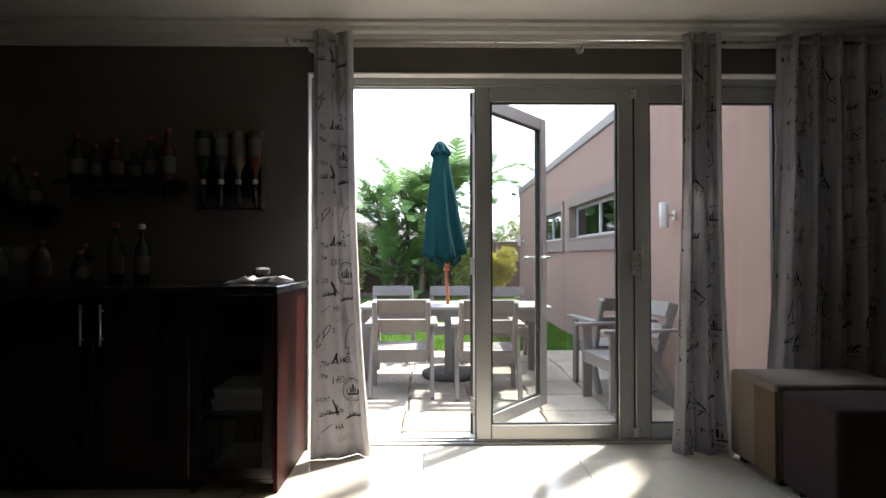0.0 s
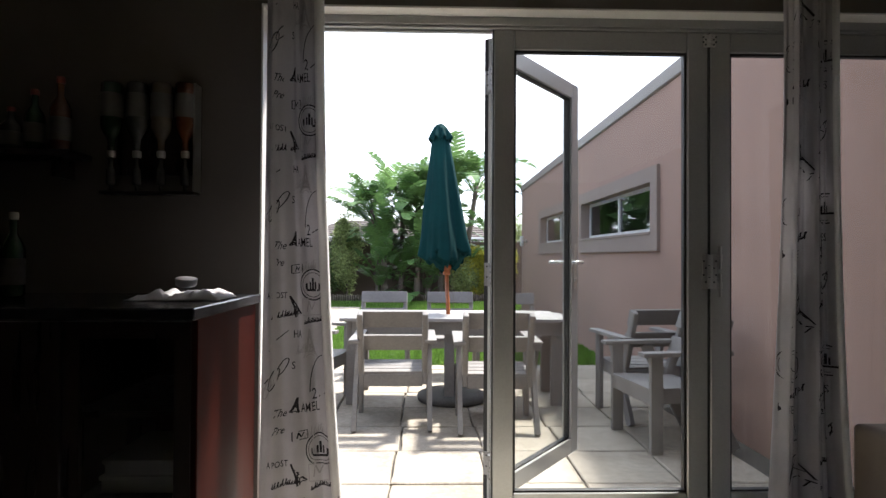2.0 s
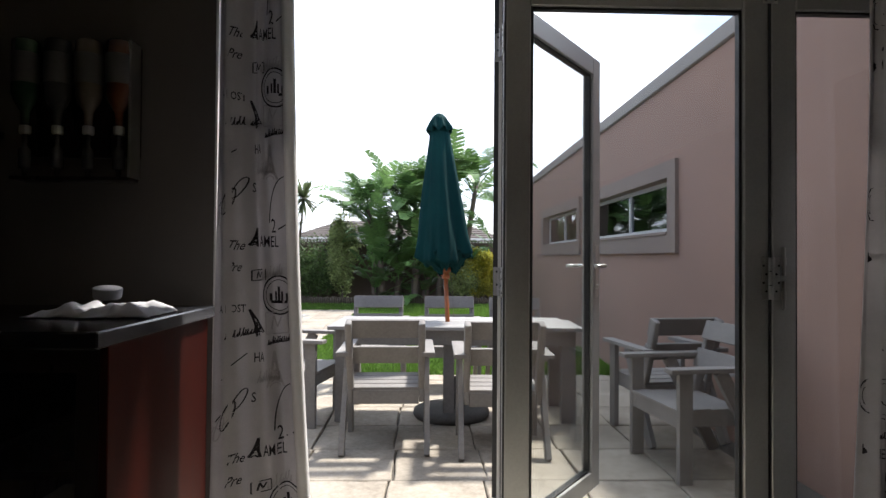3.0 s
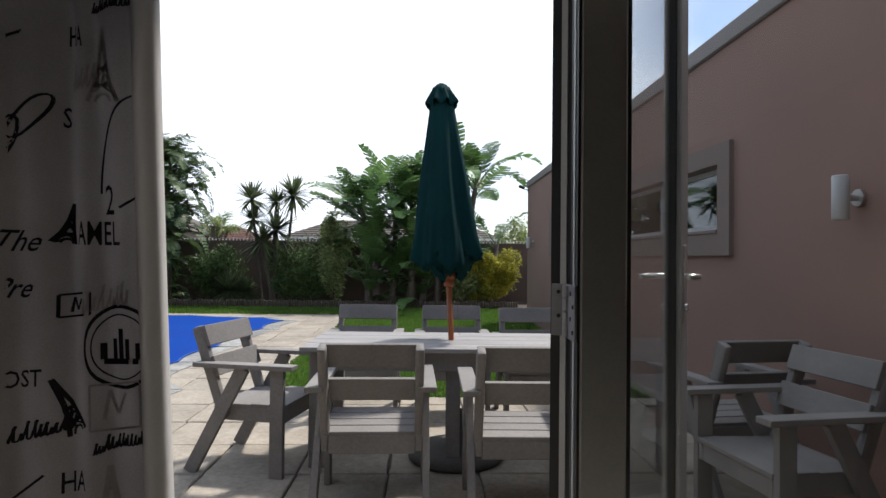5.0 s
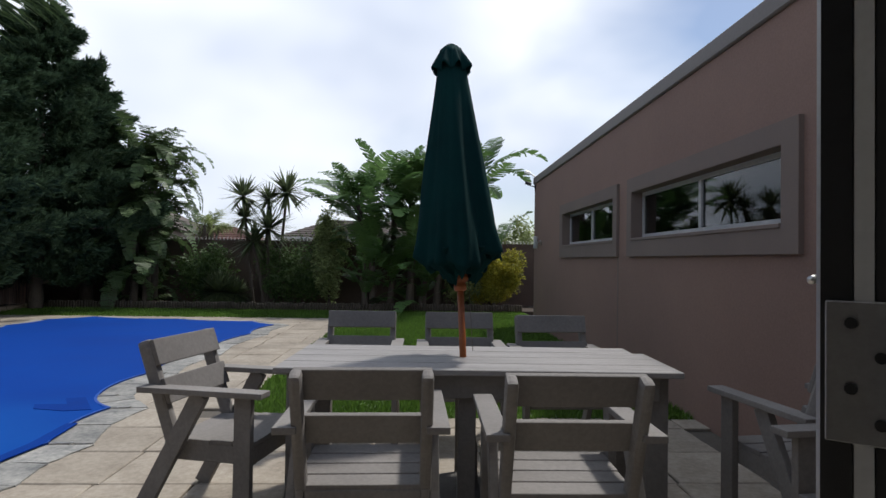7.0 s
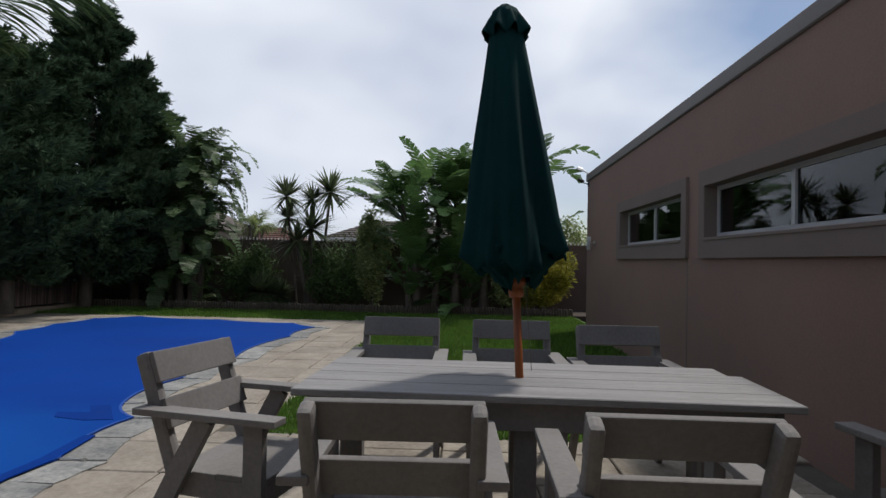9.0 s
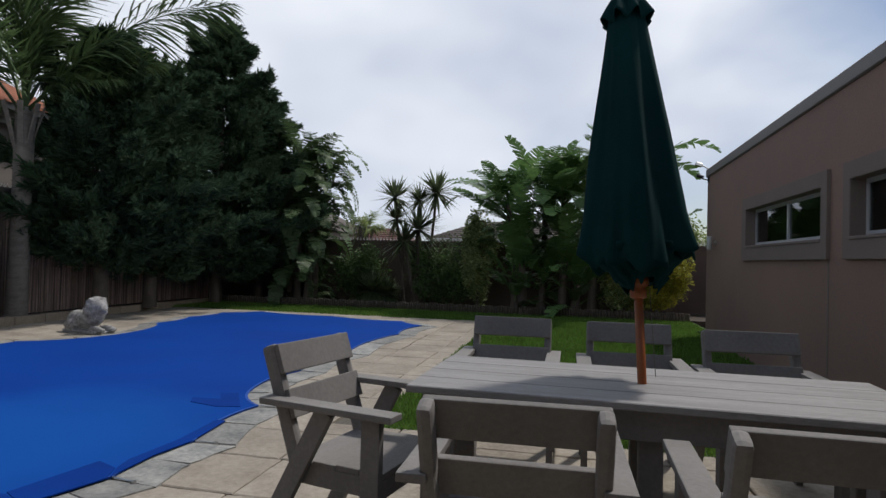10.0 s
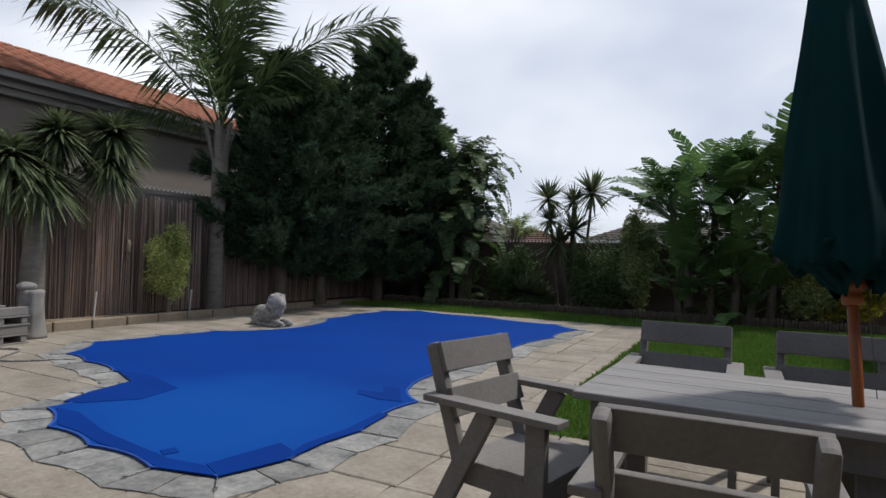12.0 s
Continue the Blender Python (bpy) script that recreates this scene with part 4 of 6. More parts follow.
for i in range(24):
    ob = new("kerb_stone", kerb_me)
    ob.parent = kerb
    ob.matrix_basis = pose(-9.06, 5.4 + i * 0.592, PATIO + 0.02 + rng.uniform(-0.006, 0.006), 0, 0, rng.uniform(-1.5, 1.5))



# ---- inside: curtains ----
class Curtain:
    """Pleated curtain cloth hung from a rod; maps cloth places (u across, z) to the room."""

    def __init__(self, top, bottom, folds, depth, y, phase):
        self.top, self.bottom, self.folds, self.depth, self.y, self.phase = top, bottom, folds, depth, y, phase

    def at(self, u, z, lift=0.0):
        v = 1 - (z - 0.012) / 2.33
        x0 = self.top[0] + (self.bottom[0] - self.top[0]) * v ** 2.5
        x1 = self.top[1] + (self.bottom[1] - self.top[1]) * v ** 2.5
        a = 2 * math.pi * self.folds * u + self.phase + 0.5 * math.sin(2.2 * v + 3 * u)
        d = self.depth * (0.85 + 0.3 * v)
        x = x0 + (x1 - x0) * u + 0.008 * math.sin(a * 2 + 1) * (1 - abs(2 * u - 1))
        y = self.y + d * math.sin(a) + 0.3 * d * math.sin(2 * a + 4 * v) + 0.16 * d * math.sin(5 * a - 2 * v + 0.7) + 0.02 * v * math.sin(3 * v)
        return Vector((x, y - lift, z))


def flat_text(words, size, squeeze=0.5, shear=0.0):
    """Triangles of a word in the built-in font, as 2D points and faces."""
    cu = bpy.data.curves.new("words", "FONT")
    cu.body, cu.size, cu.resolution_u, cu.offset = words, size, 2, 0.0003
    ob = bpy.data.objects.new("words", cu)
    scene.collection.objects.link(ob)
    me = bpy.data.meshes.new_from_object(ob.evaluated_get(bpy.context.evaluated_depsgraph_get()))
    pts = [(squeeze * (v.co.x + shear * v.co.y), v.co.y) for v in me.vertices]
    fcs = [tuple(p.vertices) for p in me.polygons]
    bpy.data.objects.remove(ob)
    bpy.data.meshes.remove(me)
    bpy.data.curves.remove(cu)
    return pts, fcs


def stroke(points, w):
    pts, fcs = [], []
    for (x0, y0), (x1, y1) in zip(points, points[1:]):
        d = Vector((x1 - x0, y1 - y0))
        n = Vector((-d.y, d.x)).normalized() * w / 2
        k = len(pts)
        pts += [(x0 - n.x, y0 - n.y), (x1 - n.x, y1 - n.y), (x1 + n.x, y1 + n.y), (x0 + n.x, y0 + n.y)]
        fcs.append((k, k + 1, k + 2, k + 3))
    return pts, fcs


def joined(*shapes):
    pts, fcs = [], []
    for p, f in shapes:
        k = len(pts)
        pts += p
        fcs += [tuple(i + k for i in q) for q in f]
    return pts, fcs


def arc(r, a0, a1, n=22, sx=1.0):
    return [(sx * r * math.cos(radians(a0 + (a1 - a0) * k / n)), r * math.sin(radians(a0 + (a1 - a0) * k / n))) for k in range(n + 1)]


def tower(h):
    w = h * 0.2
    legs = [stroke([(sx * w, 0), (sx * w * 0.55, h * 0.25), (sx * w * 0.25, h * 0.55), (0, h)], 0.006) for sx in (-1, 1)]
    bars = [stroke([(-w * k, h * z), (w * k, h * z)], 0.006) for k, z in ((0.62, 0.22), (0.36, 0.45), (0.15, 0.7))]
    cross = [stroke([(-w * 0.8, h * 0.1), (w * 0.5, h * 0.28)], 0.003), stroke([(w * 0.8, h * 0.1), (-w * 0.5, h * 0.28)], 0.003),
             stroke([(-w * 0.5, h * 0.28), (w * 0.3, h * 0.5)], 0.003), stroke([(w * 0.5, h * 0.28), (-w * 0.3, h * 0.5)], 0.003)]
    return joined(*legs, *bars, *cross, stroke(arc(w * 0.55, 0, 180, 8), 0.004))


def crown_badge(r):
    crown = [stroke([(-r * 0.5, -r * 0.35), (r * 0.5, -r * 0.35)], r * 0.14), stroke([(-r * 0.5, -r * 0.3), (-r * 0.5, r * 0.1)], r * 0.16),
             stroke([(-r * 0.2, -r * 0.3), (-r * 0.2, r * 0.2)], r * 0.12), stroke([(0, -r * 0.3), (0, r * 0.45)], r * 0.16),
             stroke([(r * 0.2, -r * 0.3), (r * 0.2, r * 0.2)], r * 0.12), stroke([(r * 0.5, -r * 0.3), (r * 0.5, r * 0.1)], r * 0.16)]
    return joined(stroke(arc(r, 0, 360, 30), r * 0.09), stroke(arc(r * 0.8, 0, 360, 30), r * 0.04), *crown)


WORDS = {w: flat_text(w, s) for w, s in (("HA", 0.042), ("MEL", 0.045), ("AMEL", 0.05), ("A POST", 0.034), ("ES", 0.045), ("A", 0.042), ("2", 0.062), ("S", 0.042))}
SCRIPT = {w: flat_text(w, s, 0.55, 0.55) for w, s in (("The", 0.042), ("Pre", 0.04))}


def scrawl(length, h, seed):
    """A line of unreadable handwriting as a run of narrow loops."""
    r = random.Random(seed)
    line, x = [], 0.0
    while x < length:
        k = h * r.uniform(0.35, 1.0)
        line += [(x, 0), (x + k * 0.42, k), (x + k * 0.30, k * 0.9), (x + k * 0.28, 0.0)]
        x += k * r.uniform(0.35, 0.6)
    return stroke([(a * 0.6, b + a * 0.14) for a, b in line], 0.0026)


def seal(r):
    """An oval double-ring postmark."""
    return joined(stroke(arc(r, 0, 360, 28, 0.55), 0.0035), stroke(arc(r * 0.78, 0, 360, 28, 0.55), 0.0018), stroke(arc(r * 0.3, 200, 420, 10, 0.5), 0.003))


def stamp(w, h):
    return joined(stroke([(0, 0), (w, 0.004), (w, h), (0, h - 0.004), (0, 0)], 0.003), stroke([(w * 0.25, h * 0.2), (w * 0.35, h * 0.8), (w * 0.5, h * 0.3), (w * 0.7, h * 0.75)], 0.004))


def loops(h):
    """Tall loops of a large pen flourish."""
    return joined(stroke([(0.2 * h * math.cos(a) * 0.55 + 0.12 * h * math.sin(a), 0.42 * h * math.sin(a)) for a in [k * 0.3 for k in range(22)]], 0.0036),
                  stroke([(0.24 * h + 0.1 * h * math.cos(a) + 0.14 * h * math.sin(a), 0.45 * h + 0.34 * h * math.sin(a)) for a in [k * 0.3 for k in range(22)]], 0.003),
                  stroke([(-0.3 * h, -0.15 * h), (-0.15 * h, 0.05 * h), (0.02 * h, -0.02 * h)], 0.0036))


def slanted(shape, deg, squeeze=1.0):
    c, s = math.cos(radians(deg)), math.sin(radians(deg))
    return [(squeeze * (x * c - y * s), x * s + y * c) for x, y in shape[0]], shape[1]


FLOURISH = joined(stroke(arc(0.04, -60, 200, 16, 0.55), 0.0032), stroke([(x + 0.008, y - 0.06) for x, y in arc(0.032, -150, 160, 16, 0.7)], 0.0032), stroke([(-0.035, -0.10), (0.045, 0.05)], 0.0028))
SWEEP = stroke(arc(0.15, 95, 178, 16, 0.32), 0.003)


def hang_curtain(c, label, prints, faint=()):
    ob = thing("curtain", label, "curtain", None, "door curtains")
    bm = bmesh.new()
    nu, nv = 90, 60
    grid = [[bm.verts.new(c.at(i / nu, 0.003 + 2.339 * j / nv)) for i in range(nu + 1)] for j in range(nv + 1)]
    for j in range(nv):
        for i in range(nu):
            bm.faces.new((grid[j][i], grid[j][i + 1], grid[j + 1][i + 1], grid[j + 1][i]))
    cloth = part("cloth", bm, M_CURTAIN, ob, "grey linen with a dark printed pattern", True)
    cloth.modifiers.new("thickness", "SOLIDIFY").thickness = 0.002
    bm = bmesh.new()
    rows = []
    for j in range(31):
        p = c.at(1.0, 0.003 + 2.339 * j / 30)
        rows.append([bm.verts.new((p.x + dx, p.y + dy, p.z)) for dx, dy in ((-0.004, -0.001), (0.010, -0.007), (0.024, -0.004), (0.030, 0.012))])
    for a, b in zip(rows, rows[1:]):
        for i in range(3):
            bm.faces.new((a[i], a[i + 1], b[i + 1], b[i]))
    hem = part("lining", bm, M_CURTAIN_BACK, ob, "turned-back pale lining edge", True)
    hem.modifiers.new("thickness", "SOLIDIFY").thickness = 0.002
    width = (c.top[1] - c.top[0]) * 1.08
    for kind, u, z in list(prints) + list(faint):
        pts, fcs = kind
        ink = M_INK if (kind, u, z) in prints else M_INK_FAINT
        bm = bmesh.new()
        vs = [bm.verts.new(c.at(min(0.995, max(0.005, u + x / width)), min(2.33, max(0.02, z + y)), 0.0035)) for x, y in pts]
        for f in fcs:
            try:
                bm.faces.new([vs[k] for k in f])
            except ValueError:
                pass
        part("print", bm, ink, ob)
    for k in range(5):
        p = c.at(0.08 + 0.21 * k, 2.29)
        m = pose(p.x, 4.752, 2.29, 0, 90, rng.uniform(-20, 20))
        bm = bmesh.new()
        ring = []
        for i in range(14):
            a = 2 * math.pi * i / 14
            ring.append([bm.verts.new(m @ Vector(((0.026 + 0.005 * math.cos(b)) * math.cos(a), (0.026 + 0.005 * math.cos(b)) * math.sin(a), 0.005 * math.sin(b)))) for b in (0, 1.57, 3.14, 4.71)])
        for i in range(14):
            for q in range(4):
                bm.faces.new((ring[i][q], ring[(i + 1) % 14][q], ring[(i + 1) % 14][(q + 1) % 4], ring[i][(q + 1) % 4]))
        part("eyelet_ring", bm, M_STEEL, ob, "steel eyelet ring", True)


left_prints, left_faint = [], []
badge = slanted(crown_badge(0.060), 0, 0.74)
for k in range(4):
    z = 0.36 + 0.645 * k
    left_prints += [(badge, 0.85, z), (WORDS["AMEL"], 0.56, z + 0.15), (slanted(tower(0.058), -8, 1.0), 0.47, z + 0.152), (WORDS["2"], 0.76, z + 0.195), (SWEEP, 0.98, z + 0.22),
                    (SCRIPT["The"], 0.18, z + 0.14), (SCRIPT["Pre"], 0.18, z + 0.075), (stamp(0.045, 0.036), 0.44, z + 0.045), (WORDS["A POST"], 0.10, z - 0.05), (slanted(tower(0.085), 24, 0.8), 0.56, z - 0.12),
                    (scrawl(0.11, 0.026, 5), 0.18, z - 0.13), (scrawl(0.12, 0.024, 9), 0.68, z - 0.155), (WORDS["HA"], 0.46, z - 0.205), (stroke([(-0.02, -0.05), (0.0, -0.01), (0.032, 0.025)], 0.003), 0.24, z - 0.2),
                    (WORDS["S"], 0.44, z - 0.325), (loops(0.10), 0.2, z - 0.36), (stroke([(-0.012, -0.01), (0.012, 0.006)], 0.004), 0.93, z + 0.215)]
    left_faint += [(tower(0.11), 0.76, z + 0.36), (scrawl(0.1, 0.04, 21), 0.6, z + 0.05), (scrawl(0.09, 0.035, 22), 0.5, z - 0.27), (stamp(0.06, 0.07), 0.66, z - 0.12), (loops(0.09), 0.1, z + 0.25)]
left_prints = [p for p in left_prints if 0.06 < p[2] < 2.26]
left_faint = [p for p in left_faint if 0.06 < p[2] < 2.2]
mid_prints, right_prints, right_faint = [], [], []
for k in range(5):
    z = 0.10 + 0.61 * k - 0.2
    mid_prints += [(slanted(tower(0.235), 7, 0.9), 0.34, z - 0.27), (WORDS["MEL"], 0.03, z), (seal(0.062), 0.16, z + 0.185), (WORDS["A"], 0.66, z + 0.14), (badge, 0.90, z + 0.2), (WORDS["ES"], 0.82, z + 0.07), (loops(0.10), 0.86, z - 0.10),
                   (scrawl(0.07, 0.025, 31), 0.6, z - 0.2), (scrawl(0.12, 0.03, 32), 0.1, z + 0.06), (slanted(tower(0.14), -10, 0.8), 0.72, z - 0.02), (SCRIPT["The"], 0.45, z - 0.3), (WORDS["HA"], 0.5, z + 0.22), (stamp(0.05, 0.05), 0.55, z + 0.04)]
    right_prints += [(seal(0.085), 0.5, z + 0.3), (tower(0.12), 0.5, z + 0.24), (WORDS["HA"], 0.44, z + 0.12), (WORDS["ES"], 0.4, z), (tower(0.2), 0.12, z + 0.2), (WORDS["MEL"], 0.03, z + 0.46), (tower(0.2), 0.72, z + 0.05),
                     (crown_badge(0.055), 0.82, z + 0.3), (FLOURISH, 0.28, z + 0.45), (SCRIPT["Pre"], 0.75, z + 0.46), (FLOURISH, 0.9, z + 0.1), (loops(0.12), 0.25, z + 0.12), (seal(0.06), 0.3, z + 0.3), (SCRIPT["The"], 0.6, z + 0.52),
                     (scrawl(0.14, 0.03, 41), 0.05, z + 0.1), (scrawl(0.14, 0.03, 42), 0.55, z + 0.18), (scrawl(0.12, 0.03, 43), 0.85, z + 0.5), (stamp(0.07, 0.06), 0.62, z + 0.02), (tower(0.15), 0.2, z + 0.42), (WORDS["AMEL"], 0.16, z + 0.05), (WORDS["HA"], 0.62, z + 0.36), (seal(0.07), 0.93, z + 0.36), (tower(0.18), 0.4, z + 0.36), (loops(0.12), 0.66, z + 0.5)]
    right_faint += [(tower(0.16), 0.33, z + 0.5), (stamp(0.08, 0.07), 0.6, z + 0.36), (stamp(0.07, 0.06), 0.18, z + 0.02)]
right_faint = [p for p in right_faint if 0.03 < p[2] < 2.15]
mid_prints = [p for p in mid_prints if 0.03 < p[2] < 2.2]
right_prints = [p for p in right_prints if 0.03 < p[2] < 2.2]
hang_curtain(Curtain((-0.300, -0.117), (-0.312, -0.022), 1.0, 0.036, 4.75, 3.3), "grey printed curtain gathered at the bar side of the doors", left_prints, left_faint)
hang_curtain(Curtain((1.752, 1.932), (1.69, 1.978), 2.4, 0.028, 4.755, 1.6), "grey printed curtain gathered before the middle door", mid_prints)
hang_curtain(Curtain((2.30, 2.95), (2.20, 2.98), 5, 0.036, 4.775, 0.9), "grey printed curtain drawn aside behind the ottomans", right_prints, right_faint)

rail = thing("curtain_rod", "long thin metal curtain rod with ball finials", "curtain rod")
bm = bmesh.new()
rod(bm, (-0.40, 4.752, 2.29), (3.05, 4.752, 2.29), 0.0095)
part("rod", bm, M_STEEL, rail, "", True)
for x in (-0.40, 3.05):
    bm = bmesh.new()
    bmesh.ops.create_uvsphere(bm, u_segments=14, v_segments=10, radius=0.026, matrix=pose(x + (-0.035 if x < 0 else 0.035), 4.752, 2.29))
    rod(bm, (x - 0.02, 4.752, 2.29), (x + 0.02, 4.752, 2.29), 0.014)
    part("finial", bm, M_STEEL, rail, "", True)
for x in (-0.335, 1.2, 2.99):
    bm = bmesh.new()
    rod(bm, (x, 4.752, 2.29), (x, 4.88, 2.29), 0.007)
    rod(bm, (x, 4.872, 2.29), (x, 4.88, 2.29), 0.025)
    part("bracket", bm, M_STEEL, rail)


# ---- inside: bar cabinet ----
CF, CB = 4.29, 4.86


def bar_handle(parent, x, z0, z1):
    bm = bmesh.new()
    rod(bm, (x, CF - 0.045, z0), (x, CF - 0.045, z1), 0.006)
    for z in (z0 + 0.03, z1 - 0.03):
        rod(bm, (x, CF - 0.045, z), (x, CF - 0.018, z), 0.004, sides=8)
    part("handle", bm, M_STEEL, parent, "slim steel bar handle", True)


def cupboard(x0, x1, label):
    c = thing("cabinet", label, "cabinet", None, "bar cabinets")
    part("body", boxes(span(x0, x1, CF, CB, 0.06, 0.925), span(x0 + 0.02, x1 - 0.02, CF + 0.05, CB, 0, 0.06), bevel=0.002), M_DARKWOOD, c)
    m = (x0 + x1) / 2
    for a, b, hx in ((x0 + 0.003, m - 0.002, m - 0.045), (m + 0.002, x1 - 0.003, m + 0.045)):
        d = part("door", boxes(span(a, b, CF - 0.018, CF - 0.001, 0.075, 0.915), bevel=0.002), M_DARKWOOD, c)
        bar_handle(d, hx, 0.69, 0.88)


cupboard(-3.42, -2.54, "dark wooden bar cabinet with two plain doors")
cupboard(-2.54, -1.66, "dark wooden bar cabinet with two plain doors")
cupboard(-1.66, -0.78, "dark wooden bar cabinet with steel bar handles")
show = thing("display_cabinet", "dark mahogany display cabinet with a glass front door", "cabinet")
part("side_panel", boxes(span(-0.392, -0.372, CF - 0.018, CB, 0, 0.925), bevel=0.002), M_MAHOGANY, show, "glossy red mahogany side panel")
part("side_panel", boxes(span(-0.778, -0.76, CF, CB, 0, 0.925)), M_DARKWOOD, show)
part("back_panel", boxes(span(-0.76, -0.392, CB - 0.015, CB, 0, 0.925)), M_DARKWOOD, show)
for z in (0.06, 0.36, 0.64, 0.915):
    part("shelf", boxes(span(-0.76, -0.392, CF, CB - 0.015, z - 0.018, z)), M_DARKWOOD, show)
door = part("door", boxes(span(-0.775, -0.725, CF - 0.018, CF - 0.001, 0.07, 0.915), span(-0.442, -0.394, CF - 0.018, CF - 0.001, 0.07, 0.915),
                          span(-0.725, -0.442, CF - 0.018, CF - 0.001, 0.07, 0.12), span(-0.725, -0.442, CF - 0.018, CF - 0.001, 0.865, 0.915)), M_DARKWOOD, show)
part("pane", boxes(span(-0.725, -0.442, CF - 0.012, CF - 0.008, 0.12, 0.865)), M_GLASS, door)
tagged(part("worktop", boxes(span(-3.42, -0.352, 4.19, 4.868, 0.928, 0.965), bevel=0.004), M_GRANITE), "polished black worktop along the bar cabinets", "worktop")
for z, h, w in ((0.36, 0.055, 0.27), (0.416, 0.05, 0.25)):
    tagged(part("storage_box", boxes(((w, 0.3, h), (-0.575, 4.52, z + h / 2)), ((w + 0.012, 0.312, 0.014), (-0.575, 4.52, z + h - 0.007)), bevel=0.002), M_PAPER), "white card box lying in the display cabinet", "box", "boxes in the cabinet")


def bottle(at, h, r, glass, label, neck=0.32, cap=None, tag=True, upside=False, group="bar bottles"):
    b = thing("bottle", label, "bottle", pose(*at, 180 if upside else 0), group)
    bm = bmesh.new()
    s = h * (1 - neck)
    lathe(bm, [(r * 0.85, 0), (r, 0.008), (r, s * 0.86), (r * 0.82, s * 0.96), (r * 0.36, s * 1.12), (r * 0.33, h * 0.97), (r * 0.4, h * 0.975), (r * 0.4, h)])
    part("body", bm, glass, b, "", True)
    if tag:
        bm = bmesh.new()
        lathe(bm, [(r * 1.015, s * 0.22), (r * 1.02, s * 0.225), (r * 1.02, s * 0.68), (r * 1.015, s * 0.685)])
        part("label", bm, M_LABEL, b, "pale paper label", True)
    bm = bmesh.new()
    lathe(bm, [(r * 0.42, h * 0.93), (r * 0.43, h), (r * 0.38, h + 0.006)], sides=12)
    part("cap", bm, cap or M_RED, b)


TOP = 0.965
bottle((-1.33, 4.66, TOP), 0.31, 0.038, M_BOTTLE_GREEN, "dark green wine bottle with a pale label")
bottle((-1.17, 4.62, TOP), 0.30, 0.038, M_BOTTLE_GREEN, "dark wine bottle with a white label", cap=M_STEEL)
bottle((-1.52, 4.70, TOP), 0.2, 0.045, M_BOTTLE_CLEAR, "squat pale glass bottle", 0.2)
bottle((-1.45, 4.55, TOP), 0.16, 0.04, M_BOTTLE_CLEAR, "small pale glass bottle", 0.25)
bottle((-1.72, 4.66, TOP), 0.22, 0.05, M_BOTTLE_BROWN, "round amber spirit bottle on the bar", 0.25)
bottle((-1.9, 4.6, TOP), 0.26, 0.04, M_BOTTLE_GREEN, "green glass bottle on the bar", 0.3)


def goblet(x, y):
    g = thing("wine_glass", "clear stemmed wine glass on the bar", "glass", pose(x, y, TOP), "wine glasses")
    bm = bmesh.new()
    lathe(bm, [(0.032, 0), (0.03, 0.004), (0.004, 0.012), (0.004, 0.08), (0.02, 0.092), (0.036, 0.12), (0.038, 0.15), (0.031, 0.185), (0.029, 0.185), (0.035, 0.15), (0.033, 0.122), (0.002, 0.095)], sides=20)
    part("bowl", bm, M_GLASS, g, "", True)


for x, y in ((-1.60, 4.5), (-1.66, 4.42), (-1.8, 4.5), (-1.95, 4.46)):
    goblet(x, y)

for x0, x1, z, label in ((-1.70, -1.04, 1.52, "dark wooden bottle shelf on the wall"), (-2.3, -1.76, 1.38, "dark wooden bottle shelf lower on the wall")):
    sh = thing("wall_shelf", label, "shelf", None, "bottle shelves")
    part("board", boxes(span(x0, x1, 4.72, 4.88, z - 0.022, z), bevel=0.002), M_DARKWOOD, sh)
    for x in (x0 + 0.08, x1 - 0.08):
        part("bracket", boxes(span(x - 0.01, x + 0.01, 4.76, 4.88, z - 0.10, z - 0.022)), M_DARKWOOD, sh)
for x, h, r0, mat_, lab in ((-1.62, 0.26, 0.042, M_BOTTLE_GREEN, "green spirit bottle with a white label"), (-1.52, 0.2, 0.035, M_BOTTLE_CLEAR, "clear spirit bottle on the shelf"), (-1.41, 0.23, 0.04, M_BOTTLE_BROWN, "amber spirit bottle with a label"),
                            (-1.31, 0.17, 0.036, M_BOTTLE_CLEAR, "small clear bottle on the shelf"), (-1.22, 0.24, 0.036, M_BOTTLE_GREEN, "dark green liqueur bottle"), (-1.12, 0.29, 0.038, M_BOTTLE_BROWN, "tall red-brown spirit bottle")):
    bottle((x, 4.80, 1.52), h, r0, mat_, lab)
for x, h, mat_, lab in ((-2.2, 0.24, M_BOTTLE_GREEN, "green liqueur bottle on the shelf"), (-2.08, 0.2, M_BOTTLE_BROWN, "amber liqueur bottle on the shelf"), (-1.96, 0.26, M_BOTTLE_GREEN, "dark green spirit bottle"), (-1.85, 0.18, M_BOTTLE_CLEAR, "clear liqueur bottle on the shelf")):
    bottle((x, 4.80, 1.38), h, 0.04, mat_, lab)

